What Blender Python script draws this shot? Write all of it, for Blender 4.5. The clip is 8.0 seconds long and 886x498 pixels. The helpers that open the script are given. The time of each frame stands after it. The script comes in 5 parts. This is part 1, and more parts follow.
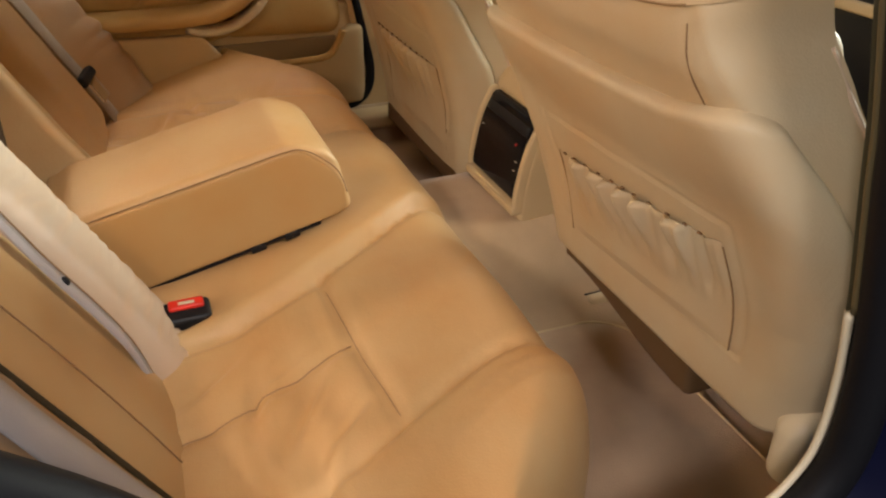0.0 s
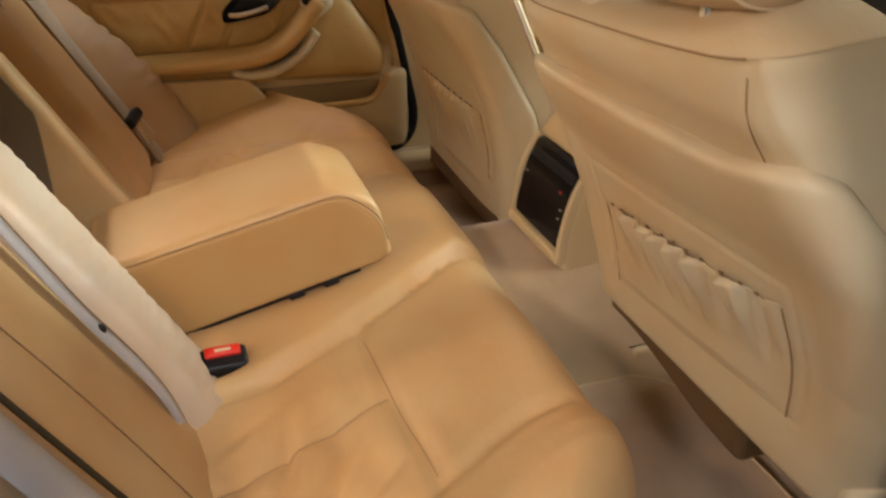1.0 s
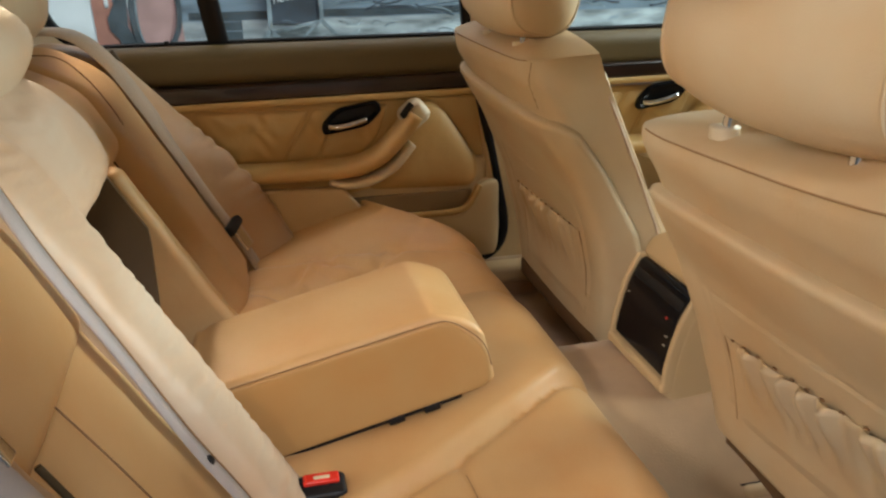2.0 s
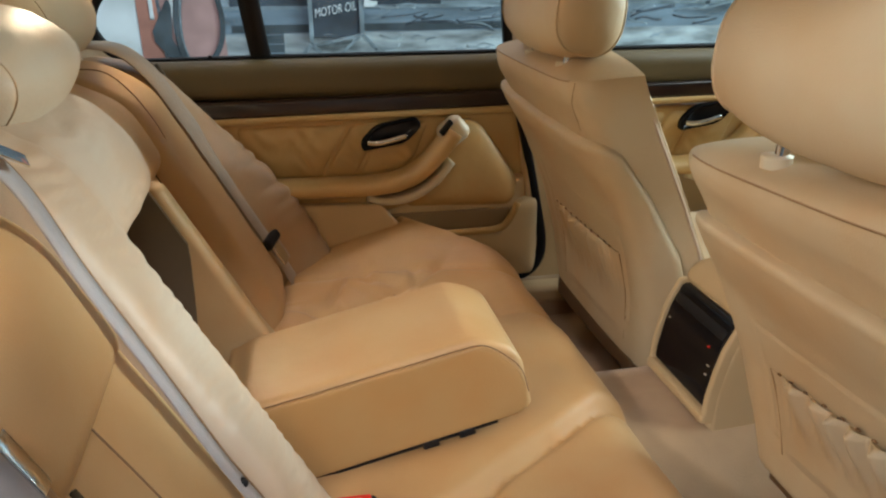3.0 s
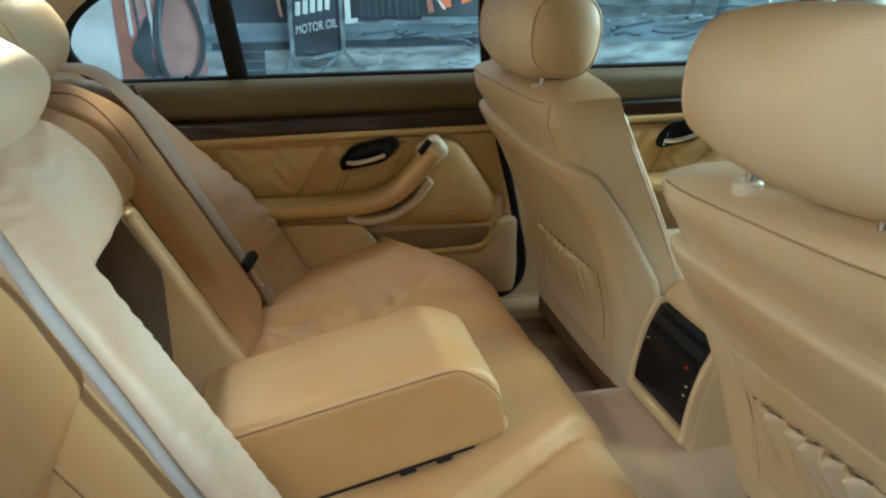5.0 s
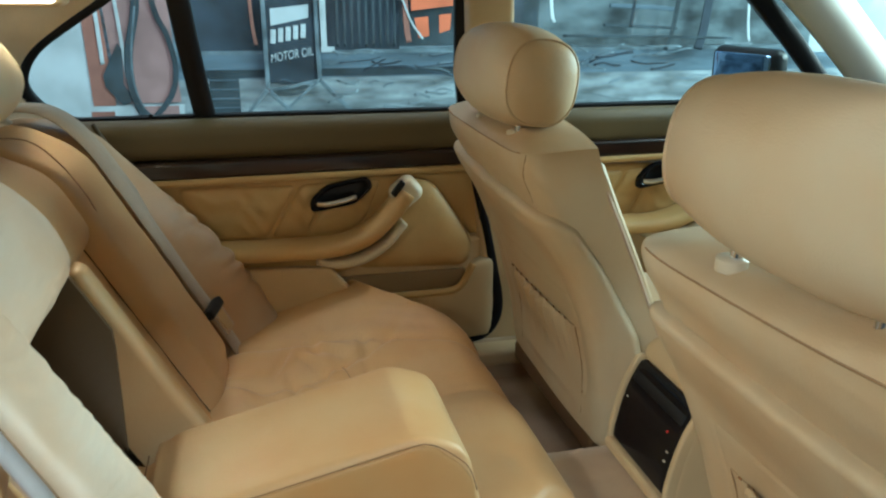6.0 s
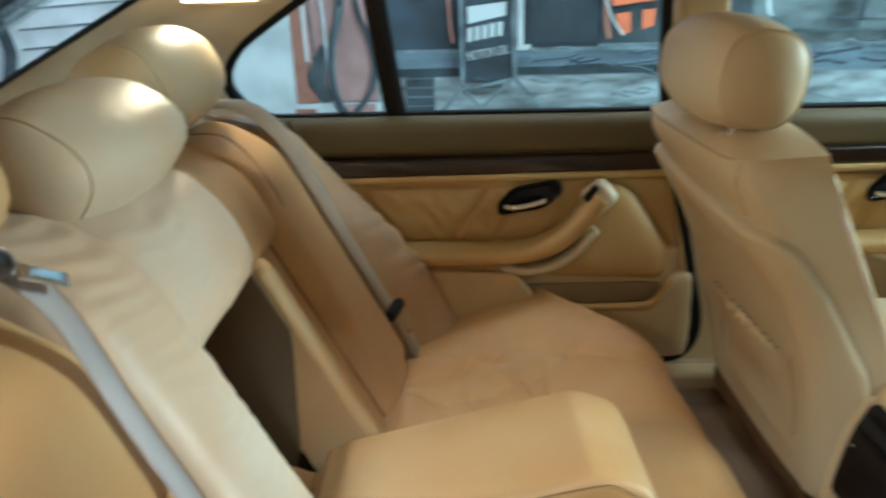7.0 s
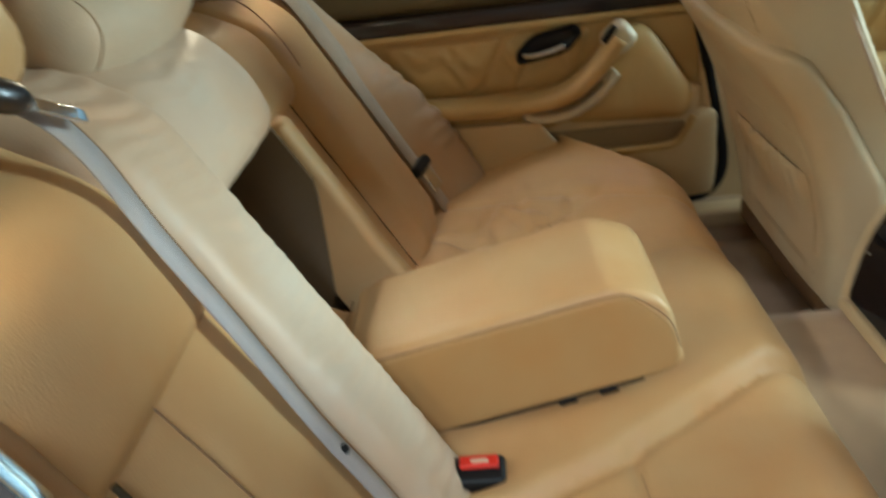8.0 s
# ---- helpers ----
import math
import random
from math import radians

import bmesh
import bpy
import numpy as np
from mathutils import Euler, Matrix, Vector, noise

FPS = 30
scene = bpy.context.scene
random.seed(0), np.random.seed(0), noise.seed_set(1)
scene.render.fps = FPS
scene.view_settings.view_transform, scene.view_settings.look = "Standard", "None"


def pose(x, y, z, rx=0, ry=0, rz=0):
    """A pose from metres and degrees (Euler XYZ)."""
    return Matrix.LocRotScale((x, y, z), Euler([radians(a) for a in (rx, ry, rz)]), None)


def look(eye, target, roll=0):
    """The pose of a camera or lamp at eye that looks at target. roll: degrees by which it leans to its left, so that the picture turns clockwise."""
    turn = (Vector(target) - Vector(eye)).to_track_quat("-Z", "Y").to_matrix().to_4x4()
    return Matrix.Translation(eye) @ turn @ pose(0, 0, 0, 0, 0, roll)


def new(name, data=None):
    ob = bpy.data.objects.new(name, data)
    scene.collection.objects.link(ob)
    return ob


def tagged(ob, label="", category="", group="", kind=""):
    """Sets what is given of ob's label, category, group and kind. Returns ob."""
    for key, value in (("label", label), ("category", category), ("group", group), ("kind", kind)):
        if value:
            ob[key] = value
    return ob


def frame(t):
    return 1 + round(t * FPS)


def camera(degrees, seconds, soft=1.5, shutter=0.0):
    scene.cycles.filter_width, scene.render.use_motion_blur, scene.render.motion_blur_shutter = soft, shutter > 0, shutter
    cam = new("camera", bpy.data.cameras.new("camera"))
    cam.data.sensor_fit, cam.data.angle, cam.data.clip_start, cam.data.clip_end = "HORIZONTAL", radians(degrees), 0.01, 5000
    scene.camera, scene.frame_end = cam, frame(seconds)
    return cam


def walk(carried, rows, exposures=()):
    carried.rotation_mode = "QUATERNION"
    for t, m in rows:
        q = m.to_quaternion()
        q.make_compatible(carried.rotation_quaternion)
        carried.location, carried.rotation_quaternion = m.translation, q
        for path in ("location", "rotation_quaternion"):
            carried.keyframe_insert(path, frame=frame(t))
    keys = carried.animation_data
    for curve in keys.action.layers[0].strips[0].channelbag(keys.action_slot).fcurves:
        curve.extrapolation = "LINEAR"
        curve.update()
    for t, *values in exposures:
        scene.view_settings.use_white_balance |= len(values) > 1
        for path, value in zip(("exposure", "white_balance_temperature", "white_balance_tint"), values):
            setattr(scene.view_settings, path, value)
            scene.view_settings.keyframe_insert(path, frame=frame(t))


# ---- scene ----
cam = camera(56.5, 8.0, soft=2.2, shutter=0.5)
PATH = [
    (0, (0.199, -1.021, 1.092), (0.838, 0.587, 0.088), 0.4),
    (0.5, (0.214, -1.023, 1.083), (0.844, 0.594, 0.089), -0.2),
    (1, (0.205, -0.994, 1.093), (0.771, 0.687, 0.17), 0.0),
    (1.5, (0.198, -0.979, 1.11), (0.708, 0.761, 0.267), 0.4),
    (2, (0.171, -0.946, 1.122), (0.607, 0.868, 0.4), -0.5),
    (3.5, (0.168, -0.929, 1.129), (0.519, 0.914, 0.437), 0.1),
    (3.9, (0.171, -0.926, 1.124), (0.553, 0.903, 0.41), 0.8),
    (4, (0.171, -0.92, 1.123), (0.557, 0.905, 0.403), 0.4),
    (4.2, (0.175, -0.928, 1.131), (0.54, 0.903, 0.416), 0.2),
    (5.3, (0.186, -0.918, 1.146), (0.602, 0.934, 0.514), 0.1),
    (5.5, (0.191, -0.912, 1.154), (0.623, 0.943, 0.543), 0.9),
    (6.2, (0.214, -0.841, 1.177), (0.657, 1.004, 0.545), 0.3),
    (6.5, (0.216, -0.819, 1.183), (0.594, 1.037, 0.541), 0.3),
    (7, (0.221, -0.781, 1.157), (0.215, 1.12, 0.536), -1.1),
    (7.5, (0.21, -0.771, 1.138), (-0.013, 1.091, 0.443), -4.1),
    (7.8, (0.236, -0.807, 1.134), (0.044, 1.009, 0.318), -5.9),
    (8, (0.252, -0.829, 1.119), (0.123, 0.964, 0.243), -6.8),
]
TONE = [(0.0, -0.14, 7250, 20), (1.0, -0.13, 6850, 16), (1.5, -0.15, 6800, 16), (2.2, -0.17, 6570, 14), (3.5, -0.21, 5920, 11), (4.2, -0.21, 5620, 7), (5.3, -0.24, 5350, -4), (6.5, -0.24, 5350, -5), (7.5, -0.04, 5600, 3), (8.0, -0.24, 5550, -1)]
walk(cam, [(t, look(eye, target, roll)) for t, eye, target, roll in PATH], exposures=TONE)

# ---- light: a dim show hall lit by added unseen area lamps, and the two warm reading lamps on the rear pillars ----
world = bpy.data.worlds.new("world")
scene.world = world
world.use_nodes = True
world.node_tree.nodes["Background"].inputs["Color"].default_value = (0.75, 0.85, 1.0, 1)
world.node_tree.nodes["Background"].inputs["Strength"].default_value = 0.1


def area_lamp(name, eye, target, width, height, watts, colour, spread=180):
    data = bpy.data.lights.new(name, "AREA")
    data.shape, data.size, data.size_y = "RECTANGLE", width, height
    data.energy, data.color, data.spread = watts, colour, radians(spread)
    ob = new(name, data)
    ob.matrix_world = look(eye, target)
    return ob


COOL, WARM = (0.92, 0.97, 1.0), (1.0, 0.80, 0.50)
# These first six sources are unseen, added to light the cabin and mural.
area_lamp("fill_windscreen", (4.7, 0.65, 2.12), (0.2, 0.0, 0.88), 1.5, 1.7, 365, (0.84, 1.0, 0.93))
area_lamp("fill_front_top", (2.9, 0.2, 3.25), (0.8, 0.1, 0.8), 2.4, 0.4, 85, (0.86, 1.0, 0.95))
area_lamp("fill_side", (-1.5, -2.5, 2.10), (0.6, -0.4, 0.55), 0.5, 0.25, 38, COOL)
area_lamp("fill_door", (0.30, -2.5, 2.50), (0.4, -0.4, 0.6), 0.9, 0.3, 42, COOL)
area_lamp("fill_back", (-4.6, 0.3, 1.9), (0.6, 0.0, 1.0), 1.6, 0.8, 16, COOL)
area_lamp("fill_mural", (-0.1, 1.55, 2.9), (-0.1, 2.35, 0.9), 3.2, 0.3, 34, (1.0, 0.89, 0.88))
area_lamp("reading_lamp_left", (-0.130, 0.566, 1.150), (0.34, -0.12, 0.70), 0.10, 0.04, 1.5, WARM, 120)
area_lamp("reading_lamp_right", (-0.130, -0.566, 1.150), (0.0, -0.30, 0.85), 0.10, 0.04, 2.5, WARM)


# ---- materials ----
def shader(name, colour, rough=0.5, metal=0.0, coat=0.0, sheen=0.0):
    mat = bpy.data.materials.new(name)
    mat.use_nodes = True
    bsdf = mat.node_tree.nodes["Principled BSDF"]
    bsdf.inputs["Base Color"].default_value = (*colour, 1)
    bsdf.inputs["Roughness"].default_value = rough
    bsdf.inputs["Metallic"].default_value = metal
    bsdf.inputs["Coat Weight"].default_value = coat
    bsdf.inputs["Sheen Weight"].default_value = sheen
    return mat, mat.node_tree.nodes, mat.node_tree.links, bsdf


def noise_node(nodes, links, scale, detail=3.0, stretch=(1, 1, 1)):
    where = nodes.new("ShaderNodeTexCoord")
    shift = nodes.new("ShaderNodeMapping")
    shift.inputs["Scale"].default_value = stretch
    tex = nodes.new("ShaderNodeTexNoise")
    tex.inputs["Scale"].default_value, tex.inputs["Detail"].default_value = scale, detail
    links.new(where.outputs["Object"], shift.inputs["Vector"])
    links.new(shift.outputs["Vector"], tex.inputs["Vector"])
    return tex


def tint(nodes, links, bsdf, factor, low, high, ends=(0.3, 0.7)):
    ramp = nodes.new("ShaderNodeValToRGB")
    ramp.color_ramp.elements[0].position, ramp.color_ramp.elements[1].position = ends
    ramp.color_ramp.elements[0].color, ramp.color_ramp.elements[1].color = (*low, 1), (*high, 1)
    links.new(factor, ramp.inputs["Fac"])
    links.new(ramp.outputs["Color"], bsdf.inputs["Base Color"])
    return ramp


def relief(nodes, links, bsdf, layers):
    """Bumps one over the other: pairs of a height output and (strength, depth in metres)."""
    last = None
    for height, strength, depth in layers:
        bump = nodes.new("ShaderNodeBump")
        bump.inputs["Strength"].default_value, bump.inputs["Distance"].default_value = strength, depth
        links.new(height, bump.inputs["Height"])
        if last:
            links.new(last.outputs["Normal"], bump.inputs["Normal"])
        last = bump
    links.new(last.outputs["Normal"], bsdf.inputs["Normal"])


def mix(c, k):
    return tuple(min(1.0, v * k) for v in c)


def leather(name, colour, rough=0.42, crease=0.5, pores=0.25, deep=0.0035, fold=38.0, pucker=0.0):
    """Dyed hide: pores, soft creases, patches that are worn a little paler."""
    mat, nodes, links, bsdf = shader(name, colour, rough)
    bsdf.inputs["Specular IOR Level"].default_value = 0.32
    patch = noise_node(nodes, links, 7.0, 4.0)
    tint(nodes, links, bsdf, patch.outputs["Fac"], tuple(c * k for c, k in zip(colour, (0.98, 0.87, 0.76))), tuple(c * k for c, k in zip(colour, (1.02, 1.08, 1.14))))
    gloss = nodes.new("ShaderNodeMapRange")
    gloss.inputs["To Min"].default_value, gloss.inputs["To Max"].default_value = rough - 0.08, rough + 0.12
    links.new(patch.outputs["Fac"], gloss.inputs["Value"])
    links.new(gloss.outputs["Result"], bsdf.inputs["Roughness"])
    grain = nodes.new("ShaderNodeTexVoronoi")
    grain.inputs["Scale"].default_value = 520.0
    links.new(patch.inputs["Vector"].links[0].from_socket, grain.inputs["Vector"])
    soft = noise_node(nodes, links, fold, 3.0, (1.0, 0.55, 1.0))
    layers = [(soft.outputs["Fac"], crease, deep), (grain.outputs["Distance"], pores, 0.0006)]
    if pucker:
        pulled = noise_node(nodes, links, 44.0, 1.0, (1.0, 0.16, 1.0))
        layers.insert(0, (pulled.outputs["Fac"], pucker, 0.007))
    relief(nodes, links, bsdf, layers)
    return mat


def carpet(name, colour):
    mat, nodes, links, bsdf = shader(name, colour, 0.95, sheen=0.3)
    wide, pile = noise_node(nodes, links, 9.0, 4.0), noise_node(nodes, links, 420.0, 2.0)
    ramp = tint(nodes, links, bsdf, wide.outputs["Fac"], mix(colour, 0.82), mix(colour, 1.12))
    relief(nodes, links, bsdf, [(pile.outputs["Fac"], 0.35, 0.002)])
    return mat


def plastic(name, colour, rough=0.5, grain=0.12):
    mat, nodes, links, bsdf = shader(name, colour, rough)
    fine = noise_node(nodes, links, 600.0, 2.0)
    wide = noise_node(nodes, links, 6.0, 3.0)
    tint(nodes, links, bsdf, wide.outputs["Fac"], mix(colour, 0.93), mix(colour, 1.05))
    relief(nodes, links, bsdf, [(fine.outputs["Fac"], grain, 0.0008)])
    return mat


def metal(name, colour, rough=0.15):
    mat, nodes, links, bsdf = shader(name, colour, rough, metal=1.0)
    smear = noise_node(nodes, links, 60.0, 3.0)
    span = nodes.new("ShaderNodeMapRange")
    span.inputs["To Min"].default_value, span.inputs["To Max"].default_value = rough * 0.7, rough * 1.6
    links.new(smear.outputs["Fac"], span.inputs["Value"])
    links.new(span.outputs["Result"], bsdf.inputs["Roughness"])
    return mat


def walnut(name):
    mat, nodes, links, bsdf = shader(name, (0.05, 0.02, 0.012), 0.28, coat=0.7)
    bsdf.inputs["Coat Roughness"].default_value = 0.06
    grain = noise_node(nodes, links, 24.0, 6.0, (0.22, 1.0, 3.0))
    tint(nodes, links, bsdf, grain.outputs["Fac"], (0.004, 0.002, 0.002), (0.034, 0.011, 0.007))
    return mat


def webbing(name, colour):
    mat, nodes, links, bsdf = shader(name, colour, 0.55, sheen=0.4)
    weave = noise_node(nodes, links, 700.0, 1.0, (1.0, 4.0, 1.0))
    wide = noise_node(nodes, links, 14.0, 2.0)
    tint(nodes, links, bsdf, wide.outputs["Fac"], mix(colour, 0.9), mix(colour, 1.08))
    relief(nodes, links, bsdf, [(weave.outputs["Fac"], 0.4, 0.0008)])
    return mat


def glass(name, colour=(0.93, 0.97, 0.96)):
    mat, nodes, links, bsdf = shader(name, colour, 0.0)
    clear, gloss = nodes.new("ShaderNodeBsdfTransparent"), nodes.new("ShaderNodeBsdfGlossy")
    clear.inputs["Color"].default_value = (*colour, 1)
    gloss.inputs["Roughness"].default_value = 0.02
    both, edge = nodes.new("ShaderNodeMixShader"), nodes.new("ShaderNodeFresnel")
    edge.inputs["IOR"].default_value = 1.25
    links.new(edge.outputs["Fac"], both.inputs["Fac"])
    links.new(clear.outputs["BSDF"], both.inputs[1])
    links.new(gloss.outputs["BSDF"], both.inputs[2])
    links.new(both.outputs["Shader"], nodes["Material Output"].inputs["Surface"])
    return mat


def wall_paint(name, colour, low=0.8, high=1.2, scale=5.0, stretch=(1, 1, 1)):
    """Brushed mural paint: broad uneven strokes over plaster."""
    mat, nodes, links, bsdf = shader(name, colour, 0.85)
    strokes = noise_node(nodes, links, scale, 7.0, stretch)
    plaster = noise_node(nodes, links, 90.0, 3.0)
    tint(nodes, links, bsdf, strokes.outputs["Fac"], mix(colour, low), mix(colour, high), (0.35, 0.65))
    relief(nodes, links, bsdf, [(plaster.outputs["Fac"], 0.3, 0.002)])
    return mat


HIDE = leather("sand_leather", (0.60, 0.385, 0.185), crease=0.3, deep=0.005, fold=26.0)
# The same leather as HIDE, with brighter windscreen light put into its colour.
HIDE_LIT = leather("lit_sand_leather", (0.57, 0.43, 0.315), crease=0.3, deep=0.005, fold=24.0)
# Outer bolsters: creased, and darkened for the weaker light on the far one.
HIDE_CREASED_DIM = leather("dim_creased_leather", (0.47, 0.315, 0.19), 0.36, crease=0.3, deep=0.003)
# Armrest side: browner than the pad, its shade is in the colour.
HIDE_SIDE_SHADED = leather("shaded_side_leather", (0.50, 0.305, 0.125), 0.45, crease=0.15, deep=0.003)
# Middle headrest: the light falling on it is put into a paler colour.
HIDE_ROLL_LIT = leather("lit_headrest_leather", (0.60, 0.475, 0.345), crease=0.3)
HIDE_BACK = leather("seat_back_leather", (0.59, 0.46, 0.295), 0.45, 0.3)
HIDE_DOOR = leather("door_leather", (0.56, 0.37, 0.155), 0.45, 0.4, deep=0.004, fold=30.0)
SHELL = plastic("sand_moulding", (0.60, 0.44, 0.25), 0.5)
UNDER_SHADE = plastic("under_seat_shade", (0.12, 0.065, 0.028), 0.6)
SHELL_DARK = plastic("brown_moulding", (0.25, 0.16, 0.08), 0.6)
BELT_TRIM = plastic("belt_line_vinyl", (0.13, 0.095, 0.042), 0.5)
# Near-black browns that paint the shade inside the recess and the gaps.
RECESS_SHADE = plastic("recess_shade", (0.055, 0.036, 0.014), 0.8)
RECESS_SIDE_SHADE = plastic("recess_side_shade", (0.11, 0.062, 0.024), 0.7)
CARPET = carpet("beige_carpet", (0.47, 0.32, 0.19))
MAT_PILE = carpet("mat_pile", (0.49, 0.335, 0.215))
HEADLINER = carpet("headliner_cloth", (0.62, 0.50, 0.34))
SEAM = shader("seam_thread", (0.24, 0.13, 0.06), 0.8)[0]
THREAD = shader("tan_thread", (0.33, 0.19, 0.09), 0.7)[0]
BLACK = plastic("black_moulding", (0.012, 0.012, 0.014), 0.4)
GLOSS_BLACK = plastic("gloss_black_moulding", (0.008, 0.008, 0.010), 0.12, 0.0)
RUBBER = plastic("black_rubber_seal", (0.005, 0.005, 0.007), 0.6)
CHROME = metal("chrome", (0.85, 0.85, 0.86), 0.10)
DARK_STEEL = metal("dark_satin_steel", (0.10, 0.10, 0.11), 0.30)
WALNUT = walnut("dark_burr_walnut")
WEB = webbing("grey_belt_webbing", (0.40, 0.36, 0.36))
WEB_TAN = webbing("taupe_belt_webbing", (0.36, 0.27, 0.19))
RED = shader("red_release_button", (0.75, 0.03, 0.015), 0.35)[0]
IVORY = plastic("ivory_moulding", (0.66, 0.56, 0.40), 0.4)
IVORY_GREY = plastic("pale_pillar_moulding", (0.62, 0.58, 0.48), 0.5)
NAVY = shader("navy_body_paint", (0.004, 0.005, 0.022), 0.35)[0]
for dim in (NAVY, RUBBER, BLACK, GLOSS_BLACK):
    dim.node_tree.nodes["Principled BSDF"].inputs["Specular IOR Level"].default_value = 0.22
GLASS = glass("window_glass")
# Blue tint stands in for the blue scene reflected in the mirror.
MIRROR = metal("mirror_glass", (0.42, 0.58, 0.82), 0.02)


# ---- shaping ----
BASE = {}


def thing(name, base, label, category, group="", kind=""):
    ob = new(name)
    ob.location = base
    ob.empty_display_size = 0.02
    BASE[ob] = Vector(base)
    return tagged(ob, label, category, group, kind)


def part(name, mesh, material, parent, label=""):
    """One mesh object under a thing or a part; the mesh comes in world places."""
    base = BASE[parent]
    mesh.transform(Matrix.Translation(-base))
    mesh.name = name
    mesh.materials.clear()
    mesh.materials.append(material)
    ob = new(name, mesh)
    ob.parent = parent
    BASE[ob] = base
    return tagged(ob, label)


def solid(name, mesh, material, label, category, base=(0, 0, 0), group="", kind=""):
    """A thing that is one mesh."""
    mesh.transform(Matrix.Translation(-Vector(base)))
    mesh.name = name
    mesh.materials.append(material)
    ob = new(name, mesh)
    ob.location = base
    BASE[ob] = Vector(base)
    return tagged(ob, label, category, group, kind)


def to_mesh(verts, faces, smooth=True):
    mesh = bpy.data.meshes.new("m")
    mesh.from_pydata([tuple(map(float, v)) for v in verts], [], faces)
    mesh.update()
    bm = bmesh.new()
    bm.from_mesh(mesh)
    bmesh.ops.recalc_face_normals(bm, faces=bm.faces)
    for f in bm.faces:
        f.smooth = smooth
    bm.to_mesh(mesh)
    bm.free()
    return mesh


def ticks(half, r, step, arcs):
    """Places along one edge of a rounded box: close together in the corners."""
    inner = max(half - r, 1e-4)
    turn = [math.tan(math.radians(45 * k / arcs)) for k in range(1, arcs + 1)]
    flat = np.linspace(-inner, inner, max(2, int(2 * inner / step) + 2))
    return np.array([-inner - r * t for t in reversed(turn)] + list(flat) + [inner + r * t for t in turn])


def rbox(lo, hi, r, step=0.02, arcs=4, warp=None):
    """A box with rounded edges between two corners; warp moves its points, given as rows of x, y, z."""
    lo, hi = np.array(lo, float), np.array(hi, float)
    half, mid = (hi - lo) / 2, (hi + lo) / 2
    r = min(r, *(half * 0.98))
    ax = [ticks(h, r, step, arcs) for h in half]
    n = [len(a) for a in ax]
    index, pts, faces = {}, [], []

    def at(i, j, k):
        key = (i, j, k)
        if key not in index:
            index[key] = len(pts)
            pts.append((ax[0][i], ax[1][j], ax[2][k]))
        return index[key]

    for axis in range(3):
        u, v = [a for a in range(3) if a != axis]
        for end in (0, n[axis] - 1):
            for a in range(n[u] - 1):
                for b in range(n[v] - 1):
                    quad = []
                    for da, db in ((0, 0), (1, 0), (1, 1), (0, 1)):
                        c = [0, 0, 0]
                        c[axis], c[u], c[v] = end, a + da, b + db
                        quad.append(at(*c))
                    faces.append(quad)
    p = np.array(pts)
    core = np.clip(p, -(half - r), half - r)
    out = p - core
    p = core + out / np.maximum(np.linalg.norm(out, axis=1, keepdims=True), 1e-9) * r + mid
    if warp:
        p = warp(p)
    return to_mesh(p, faces)


def sheet(fn, nu, nv, ring_u=False, ring_v=False, smooth=True):
    """A surface from fn(u, v), both 0 to 1."""
    us = np.linspace(0, 1, nu, endpoint=not ring_u)
    vs = np.linspace(0, 1, nv, endpoint=not ring_v)
    verts = [fn(u, v) for u in us for v in vs]
    faces = []
    for i in range(nu if ring_u else nu - 1):
        for j in range(nv if ring_v else nv - 1):
            a, b = i, (i + 1) % nu
            c, d = j, (j + 1) % nv
            faces.append((a * nv + c, b * nv + c, b * nv + d, a * nv + d))
    return to_mesh(verts, faces, smooth)


def glide(points, n):
    """n places along a smooth line through the points (Catmull-Rom, even steps)."""
    p = [np.array(q, float) for q in points]
    p = [2 * p[0] - p[1]] + p + [2 * p[-1] - p[-2]]
    fine = []
    for i in range(1, len(p) - 2):
        for t in np.linspace(0, 1, 24, endpoint=False):
            a, b, c, d = p[i - 1 : i + 3]
            fine.append(0.5 * (2 * b + (c - a) * t + (2 * a - 5 * b + 4 * c - d) * t * t + (3 * b - a - 3 * c + d) * t**3))
    fine = np.array(fine + [p[-2]])
    run = np.r_[0, np.cumsum(np.linalg.norm(np.diff(fine, axis=0), axis=1))]
    want = np.linspace(0, run[-1], n)
    return np.stack([np.interp(want, run, fine[:, k]) for k in range(3)], 1)


def tube(points, radius, n=40, sides=8, ring=False):
    """A round cord through the points."""
    line = glide(list(points) + ([points[0]] if ring else []), n)
    if ring:
        line = line[:-1]
    along = np.gradient(line, axis=0)
    along /= np.linalg.norm(along, axis=1, keepdims=True) + 1e-12
    up = np.array([0.13, 0.21, 0.97])
    verts, faces, m = [], [], len(line)
    for p, t in zip(line, along):
        a = np.cross(t, up)
        a /= np.linalg.norm(a) + 1e-12
        up = np.cross(a, t)
        for k in range(sides):
            w = 2 * math.pi * k / sides
            verts.append(p + radius * (math.cos(w) * a + math.sin(w) * up))
    for i in range(m if ring else m - 1):
        for k in range(sides):
            j, l = (i + 1) % m, (k + 1) % sides
            faces.append((i * sides + k, j * sides + k, j * sides + l, i * sides + l))
    if not ring:
        faces += [tuple(range(sides)), tuple(range((m - 1) * sides, m * sides))]
    return to_mesh(verts, faces)


